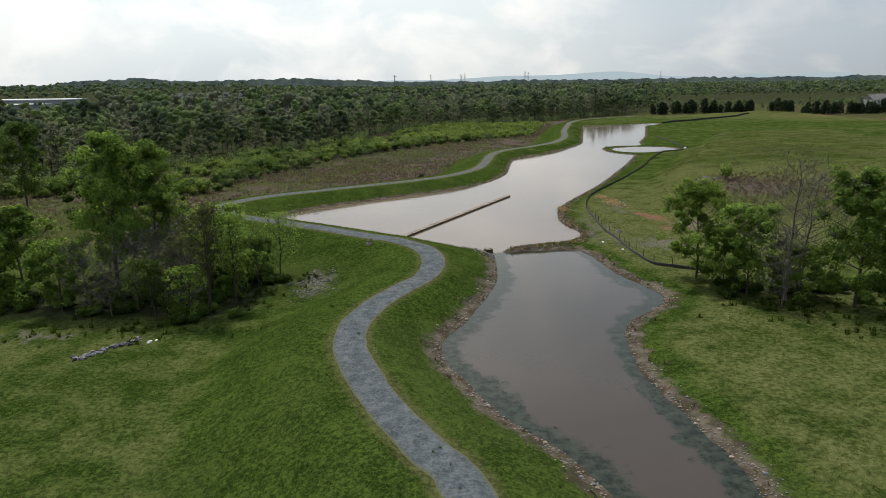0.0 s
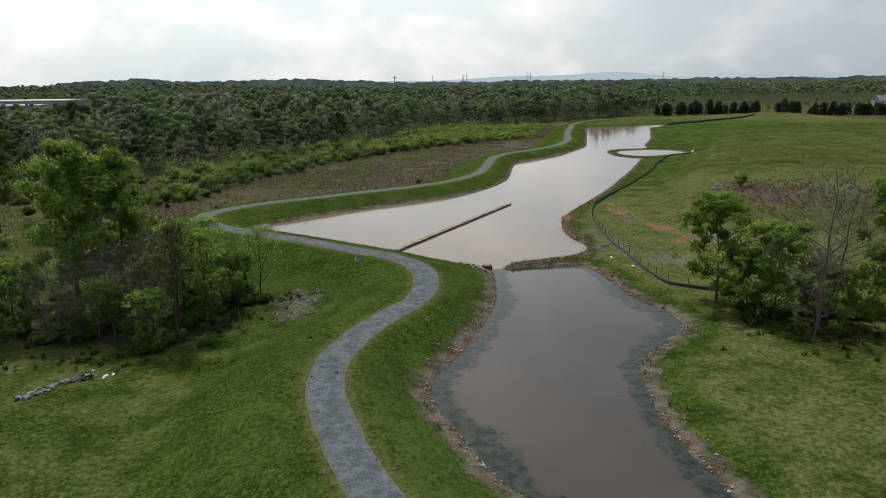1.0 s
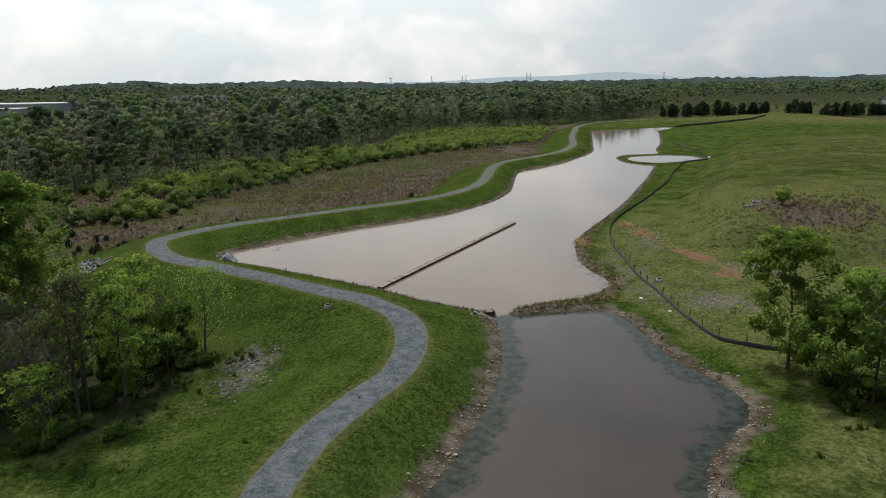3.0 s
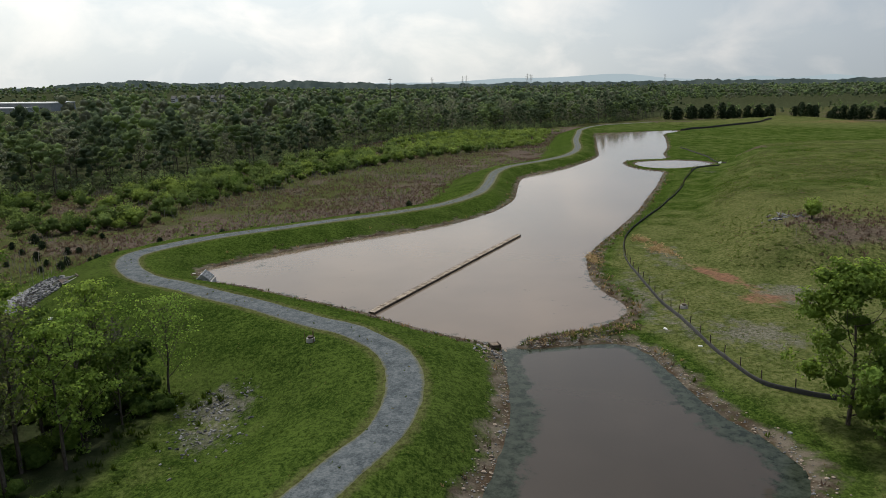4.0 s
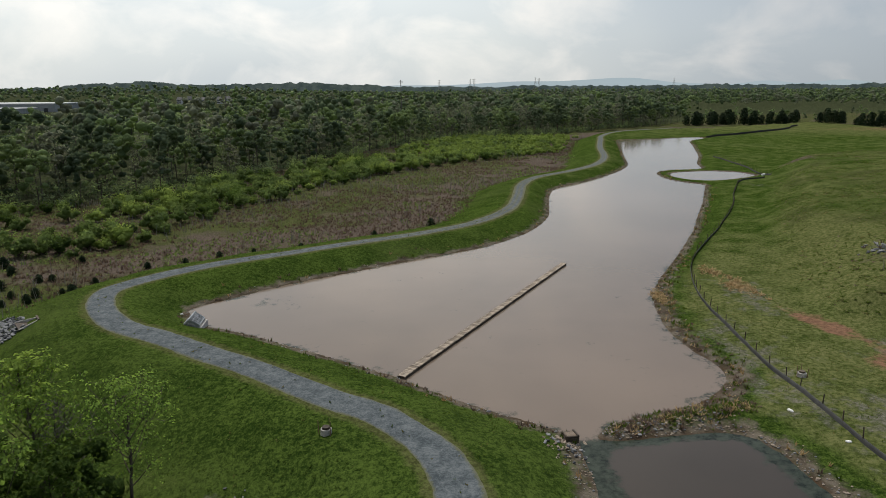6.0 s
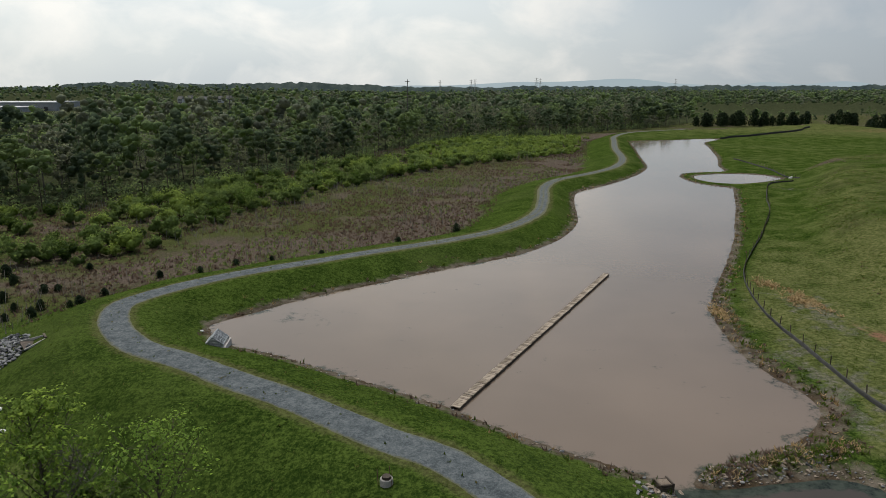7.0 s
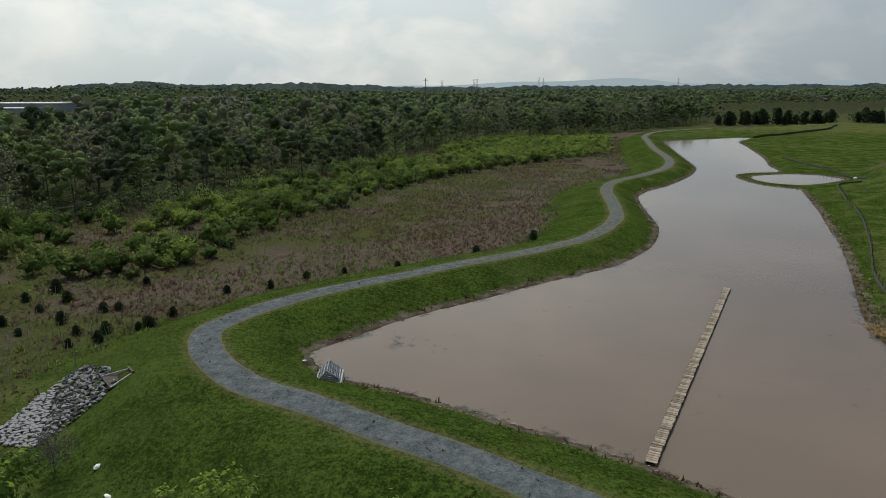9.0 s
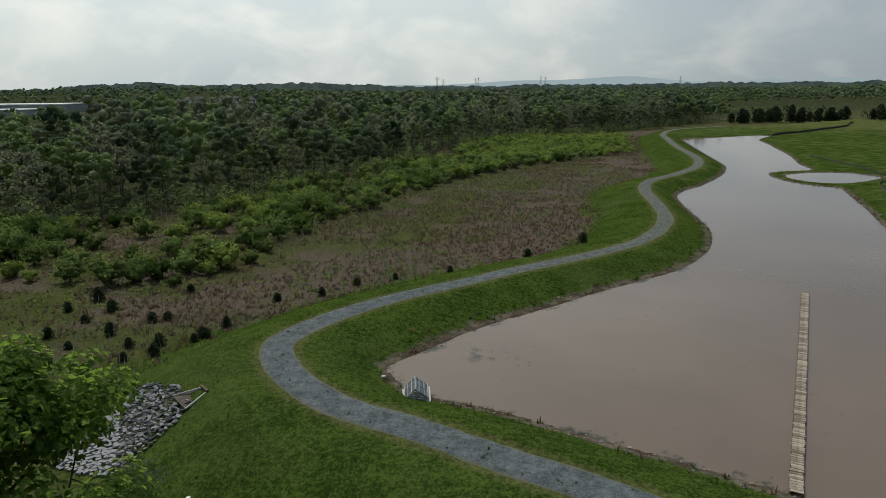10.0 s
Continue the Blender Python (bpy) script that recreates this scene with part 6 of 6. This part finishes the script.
def bank_stones():
    """Small stones washed out along the shores, joined."""
    rng = np.random.default_rng(23)
    pts = np.concatenate([spline(SOUTH_SHORE, 0.09), spline(NORTH_SHORE, 0.25), NEAR[rng.integers(0, len(NEAR), 6500)]])
    pts = pts + rng.normal(0, 0.75, pts.shape)
    h, f = survey(pts[:, 0], pts[:, 1])
    k = np.where((f["shore"] > 0.05) & (f["shore"] < 1.3))[0]
    k = k[rng.random(len(k)) < 0.6]
    bm = bmesh.new()
    bmesh.ops.create_icosphere(bm, subdivisions=1, radius=0.5)
    base_v = np.array([v.co[:] for v in bm.verts])
    base_f = np.array([[v.index for v in q.verts] for q in bm.faces])
    bm.free()
    n = len(k)
    s = rng.uniform(0.05, 0.17, (n, 1, 1)) * (1 + 0.9 * (rng.random((n, 1, 1)) > 0.93))
    v = base_v[None] * s * rng.uniform(0.7, 1.2, (n, len(base_v), 1)) * np.array([1.15, 0.9, 0.6])
    v = v + np.column_stack([pts[k], h[k] + 0.03])[:, None]
    fc = base_f[None] + (np.arange(n) * len(base_v))[:, None, None]
    me = mesh_np("bank_stones", v.reshape(-1, 3), fc.reshape(-1, 3), [M_TANROCK, M_ROCK])
    me.polygons.foreach_set("material_index", np.repeat(rng.random(n) < 0.45, len(base_f)).astype(np.int32))
    tagged(new("bank_stones", me), "small tan and grey stones along the shore", "stones", kind="stuff")


bank_stones()


# ---- the distance ----
def far_things():
    wall, roof, glass = M_WHITE, plain("roof_shingle", (0.10, 0.10, 0.105), (0.19, 0.185, 0.18), 0.5, 0.9), plain("dark_window", (0.02, 0.025, 0.03), (0.05, 0.055, 0.06), 1.0, 0.3)
    ob = tagged(new("warehouse"), "long white flat-roofed warehouse beyond the woods", "warehouse")
    ob.matrix_basis = pose(-497, 780, height(-497, 780) - 0.5, 0, 0, 6)
    part("wall", boxes((150, 60, 8.5, None)), plain("warehouse_wall", (0.20, 0.22, 0.24), (0.32, 0.33, 0.34), 0.1), ob)
    part("roof", boxes((151, 61, 1.0, pose(0, 0, 8.5))), M_ROOF, ob, "white roof")
    for i in range(12):
        part("dock_door", boxes((4, 0.3, 4.2, pose(-66 + 12 * i, -30.2, 0.3))), glass, ob)
    ob = tagged(new("warehouse"), "lower white warehouse wing beyond the woods", "warehouse")
    ob.matrix_basis = pose(-480, 715, height(-480, 715) - 0.5, 0, 0, 6)
    part("wall", boxes((110, 40, 5, None)), plain("warehouse_wall_low", (0.20, 0.22, 0.24), (0.32, 0.33, 0.34), 0.1), ob)
    part("roof", boxes((111, 41, 0.8, pose(0, 0, 5))), M_ROOF, ob, "white roof")

    def house(x, y, z, turn, s):
        h = tagged(new("house"), "pale two-storey house on the wooded ridge", "house", "houses on the ridge")
        h.matrix_basis = pose(x, y, z, 0, 0, turn)
        part("wall", boxes((14 * s, 10 * s, 6.5, None)), M_ROOF, h)
        bm = bmesh.new()
        a, b, r = 7.6 * s, 5.6 * s, 4.0
        v = [bm.verts.new(p) for p in [(-a, -b, 6.5), (a, -b, 6.5), (a, b, 6.5), (-a, b, 6.5), (-a, 0, 6.5 + r), (a, 0, 6.5 + r)]]
        for q in ((0, 1, 5, 4), (2, 3, 4, 5), (1, 2, 5), (3, 0, 4), (3, 2, 1, 0)):
            bm.faces.new([v[i] for i in q])
        part("roof", bm, roof, h)
        for i in range(4):
            for zz in (1.2, 4.2):
                part("window", boxes((1.4, 0.1, 1.6, pose((-4.8 + 3.2 * i) * s, -5.05 * s, zz))), glass, h)

    rng = np.random.default_rng(2)
    for b, d in HOUSES:
        house(b * d, d, height(b * d, d) - 0.2, rng.uniform(-30, 30), rng.uniform(0.5, 0.7))
    house(345, 560, height(345, 560) - 0.2, 12, 1.0)
    house(362, 575, height(362, 575) - 0.2, -8, 0.9)

    def pylon(x, y, tall):
        p = tagged(new("power_pylon"), "tall grey lattice power pylon on the horizon", "pylon", "power pylons")
        p.matrix_basis = pose(x, y, height(x, y), 0, 0, 20)
        w = tall * 0.085
        # steelwork takes the pale concrete colour, haze put into its tone
        for sx in (-1, 1):
            for sy in (-1, 1):
                part("leg", rod((sx * w, sy * w, 0), (sx * w * 0.16, sy * w * 0.16, tall), 0.24, 0.14, 4), M_CONCRETE, p)
        for i in range(7):
            z0, z1 = tall * i / 7, tall * (i + 1) / 7
            k0, k1 = w * (1 - 0.84 * i / 7), w * (1 - 0.84 * (i + 1) / 7)
            for s in (-1, 1):
                part("brace", rod((-k0, s * k0, z0), (k1, s * k1, z1), 0.11, 0.11, 4), M_CONCRETE, p)
                part("brace", rod((k0, s * k0, z0), (-k1, s * k1, z1), 0.11, 0.11, 4), M_CONCRETE, p)
        for z, arm in ((0.70, 0.17), (0.82, 0.15), (0.94, 0.12)):
            part("cross_arm", rod((-tall * arm, 0, tall * z), (tall * arm, 0, tall * z), 0.18, 0.18, 4), M_CONCRETE, p)

    for x, y, tall in ((237, 2050, 48), (255, 2300, 52), (42, 2150, 46), (60, 2420, 50), (700, 2300, 48), (-60, 2500, 48)):
        pylon(x, y, tall)
    for x, y, tall in ((-32.4, 437, 27.5), (-130, 430, 22.5), (96, 640, 20)):
        p = tagged(new("utility_pole"), "tall grey pole standing above the woods", "pole", "tall poles")
        p.matrix_basis = pose(x, y, height(x, y), 0, 0, 0)
        part("shaft", rod((0, 0, 0), (0, 0, tall), 0.30, 0.20, 8), M_GREYBARK, p)
        part("cross_arm", boxes((2.6, 0.25, 0.25, pose(0, 0, tall - 1.2))), M_DARKWOOD, p)


far_things()
